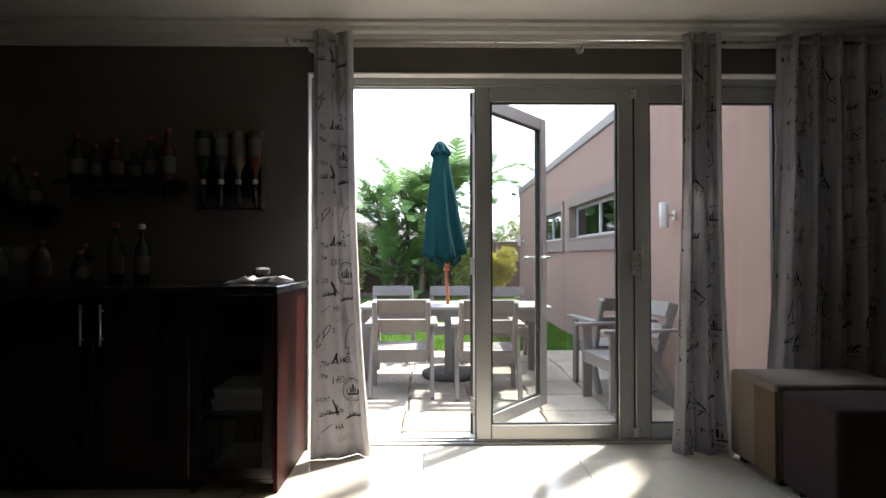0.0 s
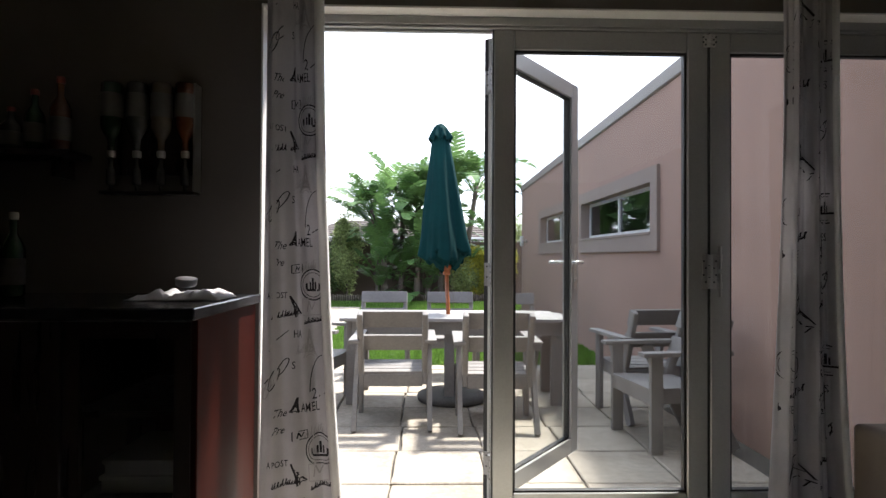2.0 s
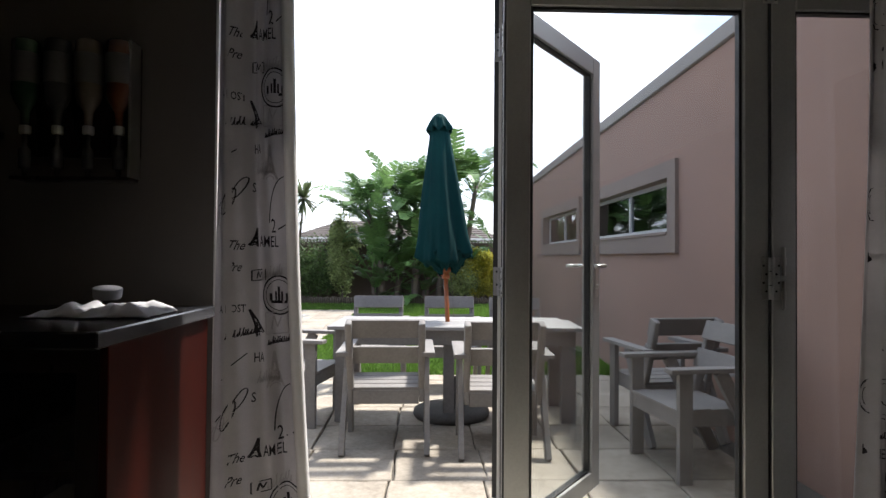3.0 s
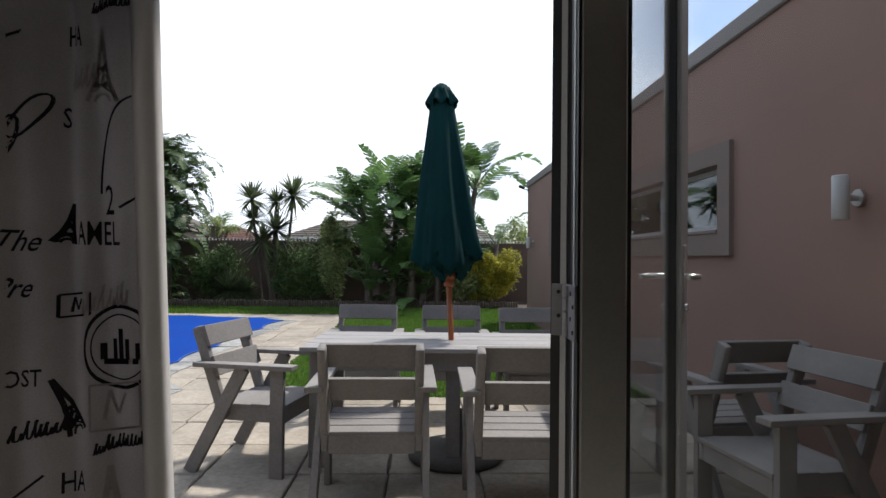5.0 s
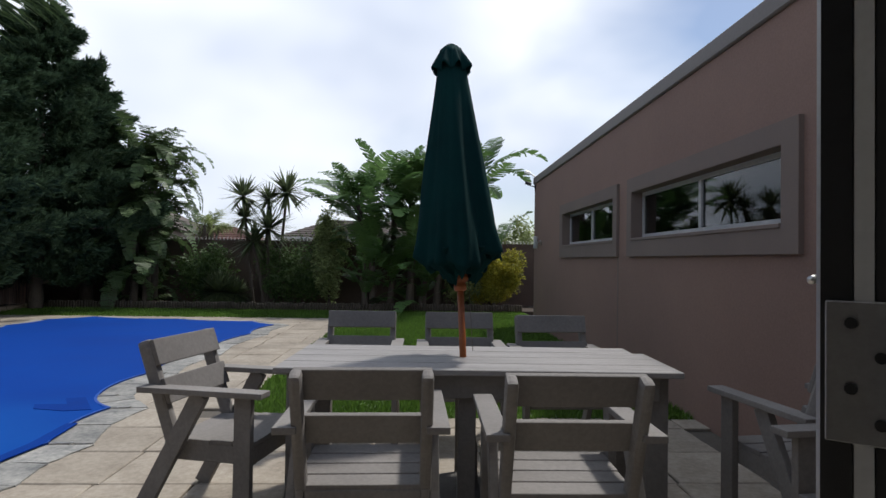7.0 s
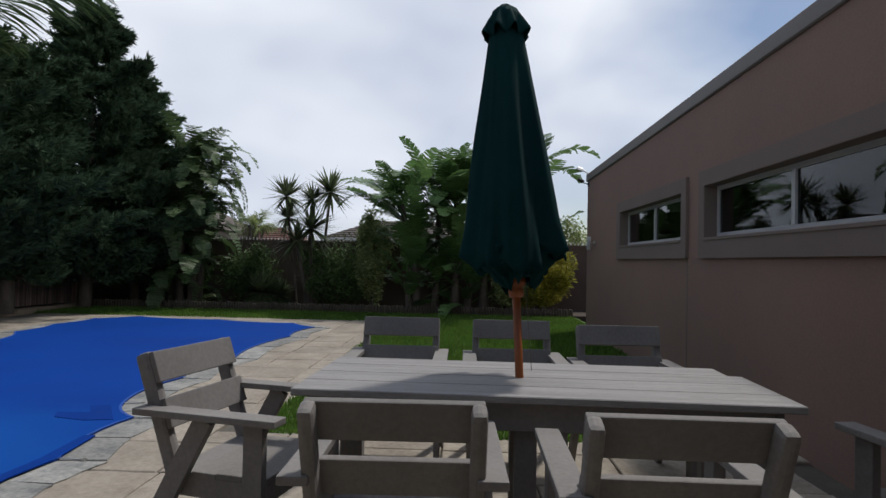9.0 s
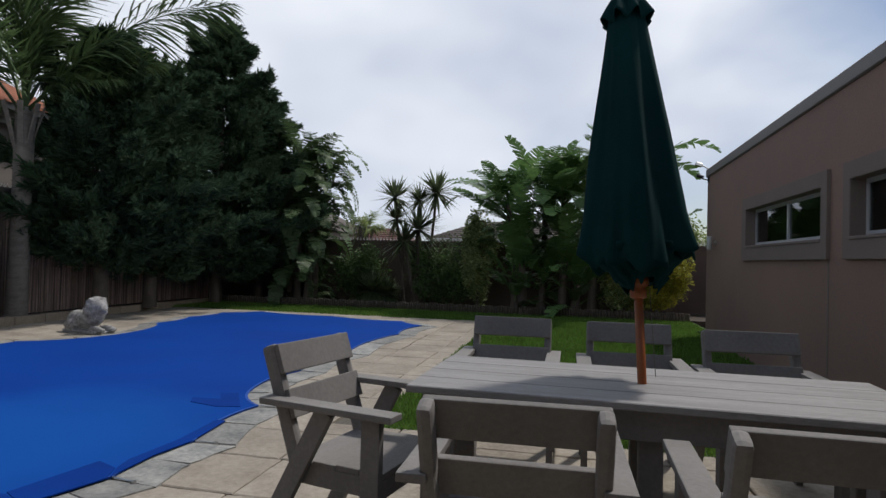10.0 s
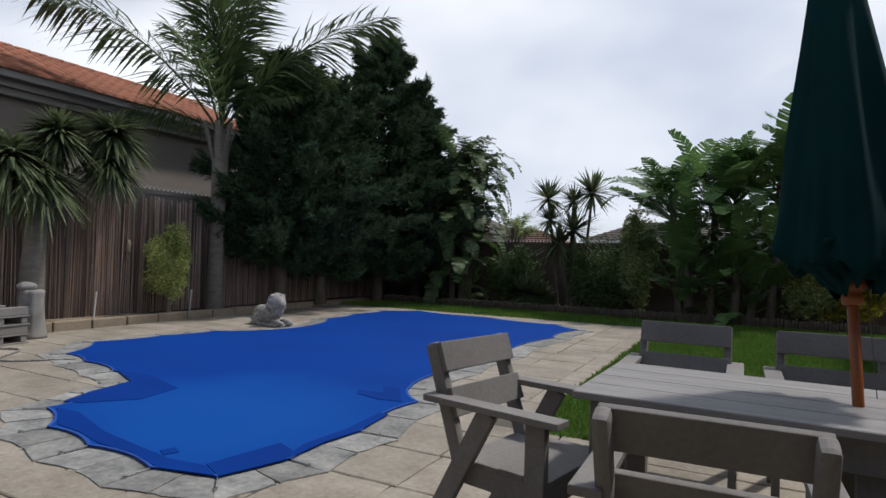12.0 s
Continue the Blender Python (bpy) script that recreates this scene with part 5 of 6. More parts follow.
# wall rack with four upturned bottles
rack = thing("optic_rack", "dark wall rack holding four spirit measures", "bottle rack")
part("backboard", boxes(span(-0.97, -0.60, 4.862, 4.88, 1.44, 1.80), bevel=0.003), M_DARKWOOD, rack)
part("rail", boxes(span(-0.97, -0.60, 4.80, 4.862, 1.36, 1.372), bevel=0.002), M_DARKWOOD, rack)
part("side_bar", boxes(span(-0.605, -0.597, 4.80, 4.862, 1.37, 1.80)), M_STEEL, rack)
for x, mat_, lab in ((-0.93, M_BOTTLE_GREEN, "upturned dark spirit bottle in the rack"), (-0.83, M_BOTTLE_CLEAR, "upturned clear spirit bottle in the rack"), (-0.735, M_BOTTLE_CREAM, "upturned cream spirit bottle in the rack"), (-0.64, M_BOTTLE_BROWN, "upturned amber spirit bottle in the rack")):
    bottle((x, 4.815, 1.80), 0.29, 0.04, mat_, lab, 0.3, M_STEEL, True, True, "upturned bottles")
    bm = bmesh.new()
    lathe(bm, [(0.016, 0), (0.018, 0.01), (0.018, 0.06), (0.008, 0.07), (0.008, 0.115)], (x, 4.815, 1.395))
    rod(bm, (x, 4.815, 1.37), (x, 4.815, 1.40), 0.006, 0.009, 10)
    part("measure", bm, M_BOTTLE_CLEAR, rack, "chrome spirit measure", True)


def crumpled_cloth():
    """Folded white cloth lying in soft heaps."""
    bm = bmesh.new()
    n = 44
    rows = []
    for j in range(n // 2 + 1):
        row = []
        for i in range(n + 1):
            u, v = i / n, j / (n // 2)
            x, y = -0.69 + 0.31 * u + 0.012 * noise.noise(Vector((v * 6, 1, 0))), 4.45 + 0.20 * v + 0.02 * noise.noise(Vector((u * 5, 2, 0)))
            edge = min(1, 6 * min(u, 1 - u, v, 1 - v))
            z = 0.969 + edge * (0.010 + 0.020 * u * u + 0.024 * noise.noise(Vector((u * 7, v * 4, 0.5))) + 0.010 * noise.noise(Vector((u * 19, v * 11, 3))))
            row.append(bm.verts.new((x, y, max(0.967, z))))
        rows.append(row)
    for a, b in zip(rows, rows[1:]):
        for i in range(n):
            bm.faces.new((a[i], a[i + 1], b[i + 1], b[i]))
    return bm


cloth = tagged(part("folded_cloth", crumpled_cloth(), M_CLOTH, None, "", True), "crumpled white cloth lying on the black worktop", "cloth")
cloth.modifiers.new("thickness", "SOLIDIFY").thickness = 0.002
bm = bmesh.new()
lathe(bm, [(0.03, 0), (0.034, 0.004), (0.036, 0.026), (0.033, 0.028), (0.02, 0.02)], (0, 0, 0))
tape = tagged(part("paper_roll", bm, M_CLOTH, None, "", True), "small white roll resting on the cloth", "roll")
tape.matrix_world = pose(-0.515, 4.53, 1.012, 8, 5, 0)


# ---- inside: ottomans ----
def ottoman(x0, x1, y0, y1, h, material, label, front=None):
    o = thing("ottoman", label, "ottoman", None, "cube ottomans")
    bm = bmesh.new()
    box(bm, *span(x0, x1, y0, y1, 0.035, h), bevel=0.028, segments=4)
    part("cushion_body", bm, material, o, "", True)
    if front:
        bm = bmesh.new()
        box(bm, *span(x0 - 0.004, x0 + 0.05, y0 + 0.002, y0 + (y1 - y0) * 0.42, 0.04, h - 0.03), bevel=0.003)
        part("side_panel", bm, front, o, "tan suede side panel")
    for x in (x0 + 0.06, x1 - 0.06):
        for y in (y0 + 0.06, y1 - 0.06):
            part("foot", boxes(((0.05, 0.05, 0.035), (x, y, 0.0175)), bevel=0.003), M_RUBBER, o)


ottoman(1.965, 2.62, 4.27, 4.70, 0.487, M_SUEDE_BEIGE, "beige suede cube ottoman with a tan side panel", M_SUEDE_TAN)
ottoman(1.985, 2.66, 3.88, 4.262, 0.470, M_SUEDE_BROWN, "plum-brown suede cube ottoman")
ottoman(2.70, 3.26, 3.85, 4.40, 0.475, M_SUEDE_BROWN, "plum-brown suede cube ottoman against the wall")


# ---- small things outside ----
def lion():
    """Weathered reclining lion, one plain shape."""
    bm = bmesh.new()

    def blob(at, size, turn=(0, 0, 0)):
        bmesh.ops.create_icosphere(bm, subdivisions=3, radius=1.0, matrix=pose(*at, *turn) @ Matrix.Diagonal((*size, 1)))

    box(bm, (0.86, 0.36, 0.05), (0.0, 0, 0.025), bevel=0.01)
    blob((-0.10, 0, 0.20), (0.34, 0.15, 0.16))
    blob((-0.32, 0.02, 0.19), (0.16, 0.17, 0.17))
    blob((-0.26, -0.13, 0.12), (0.16, 0.07, 0.10))
    blob((0.12, 0, 0.30), (0.17, 0.17, 0.22), (0, 20, 0))
    blob((0.19, 0, 0.43), (0.15, 0.17, 0.18))
    blob((0.28, 0, 0.42), (0.10, 0.095, 0.12))
    blob((0.36, 0, 0.385), (0.06, 0.06, 0.055))
    for sy in (-1, 1):
        blob((0.33, sy * 0.10, 0.09), (0.17, 0.05, 0.05))
        blob((0.48, sy * 0.10, 0.075), (0.055, 0.055, 0.04))
        blob((0.20, sy * 0.12, 0.55), (0.035, 0.035, 0.04))
        blob((0.335, sy * 0.045, 0.45), (0.02, 0.02, 0.02))
    for i in range(16):
        a = 2 * math.pi * i / 16
        blob((0.17 + 0.02 * math.sin(3 * i), 0.15 * math.cos(a), 0.40 + 0.16 * math.sin(a)), (0.06, 0.05, 0.05))
    blob((-0.44, 0.1, 0.08), (0.12, 0.03, 0.03))
    return bm


statue = tagged(part("lion_statue", lion(), M_STATUE, None, "", True), "weathered grey stone reclining lion by the pool", "statue")
statue.matrix_world = pose(-7.12, 12.98, PATIO, 0, 0, -14) @ Matrix.Diagonal((0.94, 0.94, 0.94, 1))
fuse = statue.modifiers.new("fuse", "REMESH")
fuse.mode, fuse.voxel_size, fuse.use_smooth_shade = "VOXEL", 0.014, True

bm = bmesh.new()
lathe(bm, [(0.17 - 0.035 * (k / 16), 0.04 * k) for k in range(17)] + [(0.10, 0.655), (0.0, 0.65)], sides=40)
for v in bm.verts:
    a = math.atan2(v.co.y, v.co.x)
    crack = max(0.0, 1 - abs(a + 1.1 + 0.25 * math.sin(v.co.z * 9)) / 0.10)
    swell = 0.03 * noise.noise(v.co * 4) + 0.012 * noise.noise(Vector((a * 9, v.co.z * 1.5, 2))) - 0.06 * crack
    v.co += Vector((v.co.x, v.co.y, 0)).normalized() * swell
stump = tagged(part("log_stump", bm, M_CONCRETE, None, "", True), "weathered grey split log standing by the bed", "log")
stump.matrix_world = pose(-8.47, 9.86, PATIO)
bm = bmesh.new()
bmesh.ops.create_icosphere(bm, subdivisions=3, radius=1.0)
for v in bm.verts:
    v.co = Vector((v.co.x * 0.10, v.co.y * 0.12, v.co.z * 0.065)) * (1 + 0.15 * noise.noise(v.co * 1.7))
stone = tagged(part("stone", bm, M_CONCRETE, None, "", True), "rounded grey stone resting on the split log", "stone")
stone.matrix_world = pose(-8.50, 9.80, PATIO + 0.70)
pallet = thing("pallet", "stacked weathered timber pallets beside the split log", "pallet", pose(-8.22, 9.20, PATIO, 0, 0, 12))
for k in range(2):
    z = k * 0.235
    for y in (-0.3, 0.0, 0.3):
        bm = bmesh.new()
        box(bm, (0.5, 0.08, 0.085), (0, y, z + 0.065), bevel=0.006)
        part("bearer", bm, M_PATIOWOOD, pallet)
    for x in (-0.19, 0.0, 0.19):
        for dz in (0.011, 0.119):
            bm = bmesh.new()
            box(bm, (0.15, 0.72, 0.022), (x, 0.006 * k, z + dz), bevel=0.004)
            part("board", bm, M_PATIOWOOD, pallet)
    for x in (-0.19, 0.19):
        bm = bmesh.new()
        box(bm, (0.12, 0.7, 0.1), (x, 0, z + 0.182), bevel=0.006)
        part("block", bm, M_PATIOWOOD, pallet)
for x, y, h in ((-9.45, 11.33, 0.42), (-9.3, 13.1, 0.40)):
    stake = thing("garden_stake", "thin pale stake light in the bed", "stake", pose(x, y, -0.12), "bed stakes")
    bm = bmesh.new()
    rod(bm, (0, 0, 0), (0.01, 0.02, h), 0.013, 0.014)
    part("stake", bm, M_WHITEPLASTIC, stake)
    bm = bmesh.new()
    rod(bm, (0.01, 0.02, h), (0.011, 0.022, h + 0.04), 0.022, 0.016)
    part("cap", bm, M_WHITEPLASTIC, stake)
chime = thing("hanging_ornament", "small pale hanging ornament on the reed screen", "ornament", pose(-9.66, 12.05, 1.0))
bm = bmesh.new()
lathe(bm, [(0.02, 0.0), (0.04, 0.02), (0.035, 0.2), (0.01, 0.24)], sides=10)
part("ornament", bm, M_KERB, chime, "", True)
hose = thing("hose", "grey garden hose lying on the paving", "hose")
bm = bmesh.new()
prev = None
for k in range(16):
    p = Vector((-7.9 + 0.10 * k, 9.0 + 0.25 * math.sin(k * 0.5), PATIO + 0.012))
    if prev is not None:
        rod(bm, prev, p, 0.011, sides=8)
    prev = p
part("tube", bm, M_CONCRETE, hose, "", True)


# ---- planting ----
def leafy(verts, faces, at, along, up, length, width, bend=0.0):
    """Adds one folded leaf of two quads from a point."""
    along = along.normalized()
    side_v = along.cross(up)
    side_v = side_v.normalized() if side_v.length > 1e-4 else Vector((1, 0, 0))
    n = len(verts)
    mid = at + along * length * 0.5 + Vector((0, 0, -bend * length * 0.25))
    tip = at + along * length + Vector((0, 0, -bend * length))
    verts.extend((tuple(at), tuple(mid + side_v * width / 2), tuple(tip), tuple(mid - side_v * width / 2)))
    faces.append((n, n + 1, n + 2, n + 3))


def rand_dir(r, zmin=-1.0):
    while True:
        v = Vector((r.uniform(-1, 1), r.uniform(-1, 1), r.uniform(zmin, 1)))
        if 0.05 < v.length < 1:
            return v.normalized()


def trunk_mesh(points, radii, material, sides=10):
    """A tapered, slightly crooked trunk along points."""
    bm = bmesh.new()
    rings = []
    for p, r in zip(points, radii):
        rings.append([bm.verts.new((p[0] + r * math.cos(2 * math.pi * i / sides) * (1 + 0.12 * math.sin(3 * i + p[2] * 5)), p[1] + r * math.sin(2 * math.pi * i / sides), p[2])) for i in range(sides)])
    for lo, hi in zip(rings, rings[1:]):
        for i in range(sides):
            bm.faces.new((lo[i], lo[(i + 1) % sides], hi[(i + 1) % sides], hi[i]))
    bm.faces.new(rings[-1])
    return mesh_from("trunk", bm, material, True)


def conifer(at, height, radius, seed, clumps=620, low=0.55, spire=0.72, label="dense dark green conifer with feathery upswept sprays"):
    """Trunk, limbs and a crown of feathery sprays that sweep outwards and up."""
    r = random.Random(seed)
    c = thing("conifer", label, "tree", pose(*at), "conifers along the fence")
    part("trunk", trunk_mesh([(0, 0, 0), (0.03, 0, height * 0.4), (0, 0.02, height * 0.97)], [0.16, 0.1, 0.02], M_BARK), None, c)
    arms = []
    for k in range(46):
        s = (k + r.random()) / 46
        a = k * 2.4 + r.uniform(-0.4, 0.4)
        arms.append((s, a, radius * (1 - s) ** spire * min(1.0, 0.55 + 3.0 * s) * r.choice((0.65, 0.8, 1.0, 1.1, 1.38)) + 0.16, r.uniform(0.10, 0.5)))
    verts, faces = [], []
    for k in range(clumps * 2):
        s, a, reach, rise = r.choice(arms)
        if k % 2:
            s, a = r.random() ** 1.15, r.uniform(0, 2 * math.pi)
            reach = radius * (1 - s) ** spire * min(1.0, 0.6 + 3.0 * s) * r.uniform(0.6, 0.88) + 0.08
        q = r.uniform(0.1, 1.0) ** 0.55
        out = Vector((math.cos(a), math.sin(a), 0))
        across = Vector((-out.y, out.x, 0))
        z = low + s * (height - low - 0.25) + reach * (rise * q * q - 0.10 * q)
        wide = 0.30 * reach * (1.1 - q) + 0.08
        p = Vector((0, 0, z)) + out * reach * q + across * r.uniform(-1, 1) * wide + Vector((0, 0, r.uniform(-1, 1) * 0.16))
        axis = (out * r.uniform(0.5, 1.0) + across * r.uniform(-0.6, 0.6) + Vector((0, 0, r.uniform(0.05, 0.75)))).normalized()
        size = r.uniform(0.32, 0.55) * (0.75 + 0.25 * (1 - s))
        flat = axis.cross(rand_dir(r)).normalized()
        for _ in range(66):
            f = r.random()
            d = (axis + rand_dir(r) * (0.85 - 0.35 * f) + flat * r.uniform(-0.45, 0.45)).normalized()
            start = p + axis * size * (f - 0.35) + flat * r.uniform(-1, 1) * size * 0.25 * (1 - f)
            leafy(verts, faces, start, d, rand_dir(r), r.uniform(0.11, 0.22), r.uniform(0.022, 0.042), r.uniform(-0.15, 0.25))
    part("crown", raw_mesh("crown", verts, faces, M_CONIFER), None, c)
    for s, a, reach, rise in arms[::2]:
        z = low + s * (height - low - 0.25)
        bm = bmesh.new()
        rod(bm, (0, 0, z - 0.1), (math.cos(a) * reach * 0.7, math.sin(a) * reach * 0.7, z + reach * (rise * 0.45 - 0.07)), 0.035 * (1.1 - s), 0.008, 6)
        part("limb", bm, M_BARK, c)
    return c


conifer((-8.95, 15.15, -0.12), 5.6, 1.5, 1, 900, 1.0, 0.40)
conifer((-8.9, 16.5, -0.12), 5.5, 1.75, 2, 800, 0.7, 0.40)
conifer((-8.6, 18.5, -0.12), 7.1, 2.05, 3, 1050, 0.6, 0.62, "tall dark green conifer with ragged upswept branches")
conifer((-8.35, 20.1, -0.14), 5.9, 1.45, 4, 620, 0.6, 0.6, "dark green conifer at the corner of the boundary walls")


def frond_mesh(length, droop, leaflet, seed, width=0.028, pairs=46, lift=0.5):
    """A feather-shaped palm frond growing along +y, arching down."""
    r = random.Random(seed)
    verts, faces = [], []

    def spine(s):
        return Vector((0.03 * math.sin(3 * s), length * (s - 0.12 * droop * s * s), length * (lift * s - droop * s * s)))

    for k in range(12):
        a, b = spine(k / 12), spine((k + 1) / 12)
        w0, w1 = 0.028 * (1 - k / 13), 0.028 * (1 - (k + 1) / 13)
        n = len(verts)
        verts.extend(((a.x - w0, a.y, a.z), (a.x + w0, a.y, a.z), (b.x + w1, b.y, b.z), (b.x - w1, b.y, b.z), (a.x, a.y, a.z - w0), (b.x, b.y, b.z - w1)))
        faces.extend(((n, n + 1, n + 2, n + 3), (n + 1, n + 4, n + 5, n + 2), (n + 4, n, n + 3, n + 5)))
    for k in range(pairs):
        s = 0.16 + 0.84 * k / pairs
        p = spine(s)
        t = (spine(min(1, s + 0.02)) - spine(s - 0.02)).normalized()
        size = leaflet * (0.35 + 1.1 * math.sin(math.pi * min(1, s * 0.95)) ** 0.8)
        for sx in (-1, 1):
            d = Vector((sx * 0.85, 0, 0)) + t * 0.75 + Vector((0, 0, r.uniform(-0.95, 0.75)))
            leafy(verts, faces, p, d, Vector((0, 0, 1)) + rand_dir(r) * 0.4, size * r.uniform(0.8, 1.1), width, r.uniform(0.15, 0.5))
    return raw_mesh("frond", verts, faces, M_FROND)


def palm(at, trunk_h, fronds, meshes, label, seed, scale=1.0, r0=0.16, group="", head=0.0):
    r = random.Random(seed)
    p = thing("palm", label, "palm tree", pose(*at), group)
    part("trunk", trunk_mesh([(0, 0, 0), (0.04, 0, trunk_h * 0.5), (0.0, 0.03, trunk_h), (0, 0.03, trunk_h + 0.3)], [r0 * 1.2, r0, r0 * 1.05, r0 * 0.5], M_PALMBARK if r0 > 0.12 else M_BARK), None, p)
    for yaw, pitch, k, size in fronds:
        ob = part("frond", meshes[k % len(meshes)], None, p)
        ob.matrix_basis = pose(0, 0.03, trunk_h + 0.2 + r.uniform(-0.1, 0.1) + head, 0, 0, yaw) @ pose(0, 0, 0, pitch, r.uniform(-12, 12), 0) @ Matrix.Diagonal((scale * size, scale * size, scale * size, 1))
    for i in range(7):
        a = 2 * math.pi * i / 7
        bm = bmesh.new()
        beam(bm, (0.09 * math.cos(a), 0.09 * math.sin(a), trunk_h - 0.55), (0.32 * math.cos(a), 0.32 * math.sin(a), trunk_h + 0.35), 0.09, 0.03, 0.01, (math.cos(a), math.sin(a), -0.3))
        part("leaf_base", bm, M_PALMBARK, p)
    return p


long_fronds = [frond_mesh(2.7, 0.42, 0.46, k, 0.033, 108, 0.55) for k in range(3)]
stiff_fronds = [frond_mesh(2.2, 0.16, 0.46, 20 + k, 0.029, 90, 0.5) for k in range(2)]
big = palm((-9.38, 13.75, -0.12), 3.45, [(117, 28, 0, 1.26), (-64, 27, 1, 1.06), (-50, 24, 2, 0.66), (112, 6, 2, 0.58), (205, 20, 0, 0.7), (30, 20, 1, 0.7), (-74, 12, 2, 0.45)],
           long_fronds, "tall feather palm with a grey trunk beside the reed screen", 3, 1.5, 0.15)
for yaw, pitch, k in ((20, 58, 0), (95, 63, 1), (140, 60, 0), (200, 58, 1), (260, 66, 0), (320, 60, 1), (-70, 56, 0), (110, 70, 1), (-30, 68, 1)):
    ob = part("frond", stiff_fronds[k], None, big)
    ob.matrix_basis = pose(0, 0.03, 3.65, 0, 0, yaw) @ pose(0, 0, 0, pitch, 0, 0) @ Matrix.Diagonal((1.35, 1.35, 1.35, 1))
fan = [frond_mesh(0.75, 0.3, 0.32, 70 + k, 0.035, 26, 0.5) for k in range(2)]
for me in fan:
    me.materials[0] = M_MIDSHRUB
palm((-6.45, 23.5, -0.3), 2.05, [(360 * i / 16 + rng.uniform(-12, 12), rng.uniform(-10, 60), i, rng.uniform(0.8, 1.1)) for i in range(16)], fan, "small yellowish palm beyond the boundary wall", 75, 0.85, 0.09)


def yucca_head(r, radius, n=90, droop=0.35):
    verts, faces = [], []
    for _ in range(n):
        d = rand_dir(r, -0.55)
        d.z += 0.15
        L = radius * r.uniform(0.75, 1.05)
        d.normalize()
        side_v = d.cross(Vector((0, 0, 1)))
        side_v = side_v.normalized() if side_v.length > 0.01 else Vector((1, 0, 0))
        w = (0.034 if droop > 0.3 else 0.044) * radius / 0.5
        p = [d * L * s + Vector((0, 0, -droop * L * s * s)) for s in (0.04, 0.5, 1.0)]
        i = len(verts)
        for q, ww in zip(p, (w * 0.7, w, 0.002)):
            verts.extend((tuple(q - side_v * ww / 2), tuple(q + side_v * ww / 2)))
        faces.extend(((i, i + 1, i + 3, i + 2), (i + 2, i + 3, i + 5, i + 4)))
    return raw_mesh("leaf_head", verts, faces, M_YUCCA)


def yucca(at, stems, label, seed, group="", bark=None):
    r = random.Random(seed)
    y = thing("yucca", label, "yucca", pose(*at), group)
    for (x0, x1, y1, h, radius, droop, tr, *low) in stems:
        z0 = low[0] if low else 0.0
        part("trunk", trunk_mesh([(x0, 0, z0), ((x0 + x1) / 2, y1 / 2, (z0 + h) * 0.5), (x1, y1, h)], [tr * 1.25, tr, tr * 0.85], bark or M_PALMBARK, 8), None, y)
        ob = part("leaf_head", yucca_head(r, radius, 400 if tr > 0.045 and not bark else 110, droop), None, y)
        ob.matrix_basis = pose(x1, y1, h)


yucca((-3.8, 20.2, -0.14), [(0.25, 0.52, 0, 2.98, 0.82, 0.1, 0.035), (-0.3, -0.62, 0, 2.85, 0.75, 0.1, 0.032), (-0.1, 0.0, 0.2, 2.8, 0.6, 0.1, 0.03), (0.0, -0.62, 0.1, 2.3, 0.62, 0.12, 0.03), (0.05, 0.1, -0.2, 2.0, 0.9, 0.12, 0.05), (0.0, -0.25, -0.3, 1.7, 0.75, 0.15, 0.05)],
      "cluster of spiky yuccas on slender trunks behind the lawn", 5, "", M_BARK)
yucca((-8.98, 10.1, -0.12), [(0.0, 0.08, 0.0, 2.2, 0.85, 0.5, 0.15), (0.06, 0.05, 0.26, 2.85, 0.75, 0.4, 0.05, 1.7), (0.06, 0.1, 1.08, 3.0, 0.8, 0.4, 0.05, 1.7), (0.06, 0.08, -0.38, 2.4, 0.8, 0.45, 0.05, 1.6), (0.06, 0.16, 1.0, 2.5, 0.65, 0.55, 0.05, 1.6)],
      "large yucca with drooping strap leaves against the reed screen", 6)
yucca((-4.9, 19.8, -0.14), [(0.0, 0.05, 0, 0.35, 0.75, 0.1, 0.06), (0.3, 0.4, 0.1, 0.3, 0.6, 0.1, 0.06)], "low spiky strap-leaf plant in the bed", 8)


def shrub(at, size, material, n, label, seed, leaf=0.09, stem=0.0, group="", name="shrub"):
    r = random.Random(seed)
    s = thing(name, label, "shrub", pose(*at), group)
    if stem:
        part("trunk", trunk_mesh([(0, 0, 0), (0.02, 0.01, stem), (0.0, 0.0, stem + size[2] * 0.8)], [0.05, 0.04, 0.015], M_PALMBARK, 8), None, s)
    else:
        part("trunk", trunk_mesh([(0, 0, 0), (0.02, 0.01, size[2] * 0.5), (0.0, 0.0, size[2])], [0.05, 0.03, 0.01], M_BARK, 7), None, s)
    lumps = [(rand_dir(r), r.uniform(0.45, 0.85), r.uniform(0.28, 0.5)) for _ in range(26)]
    verts, faces = [], []
    for _ in range(n):
        d, q, rad = r.choice(lumps)
        p = d * q + rand_dir(r) * rad * r.random() ** 0.4
        p = Vector((p.x * size[0], p.y * size[1], stem + size[2] * (1 + p.z)))
        if p.z < 0.02:
            continue
        leafy(verts, faces, p, rand_dir(r, -0.4), rand_dir(r), leaf * r.uniform(0.7, 1.4), leaf * r.uniform(0.35, 0.55), 0.2)
    part("crown", raw_mesh("crown", verts, faces, material), None, s)


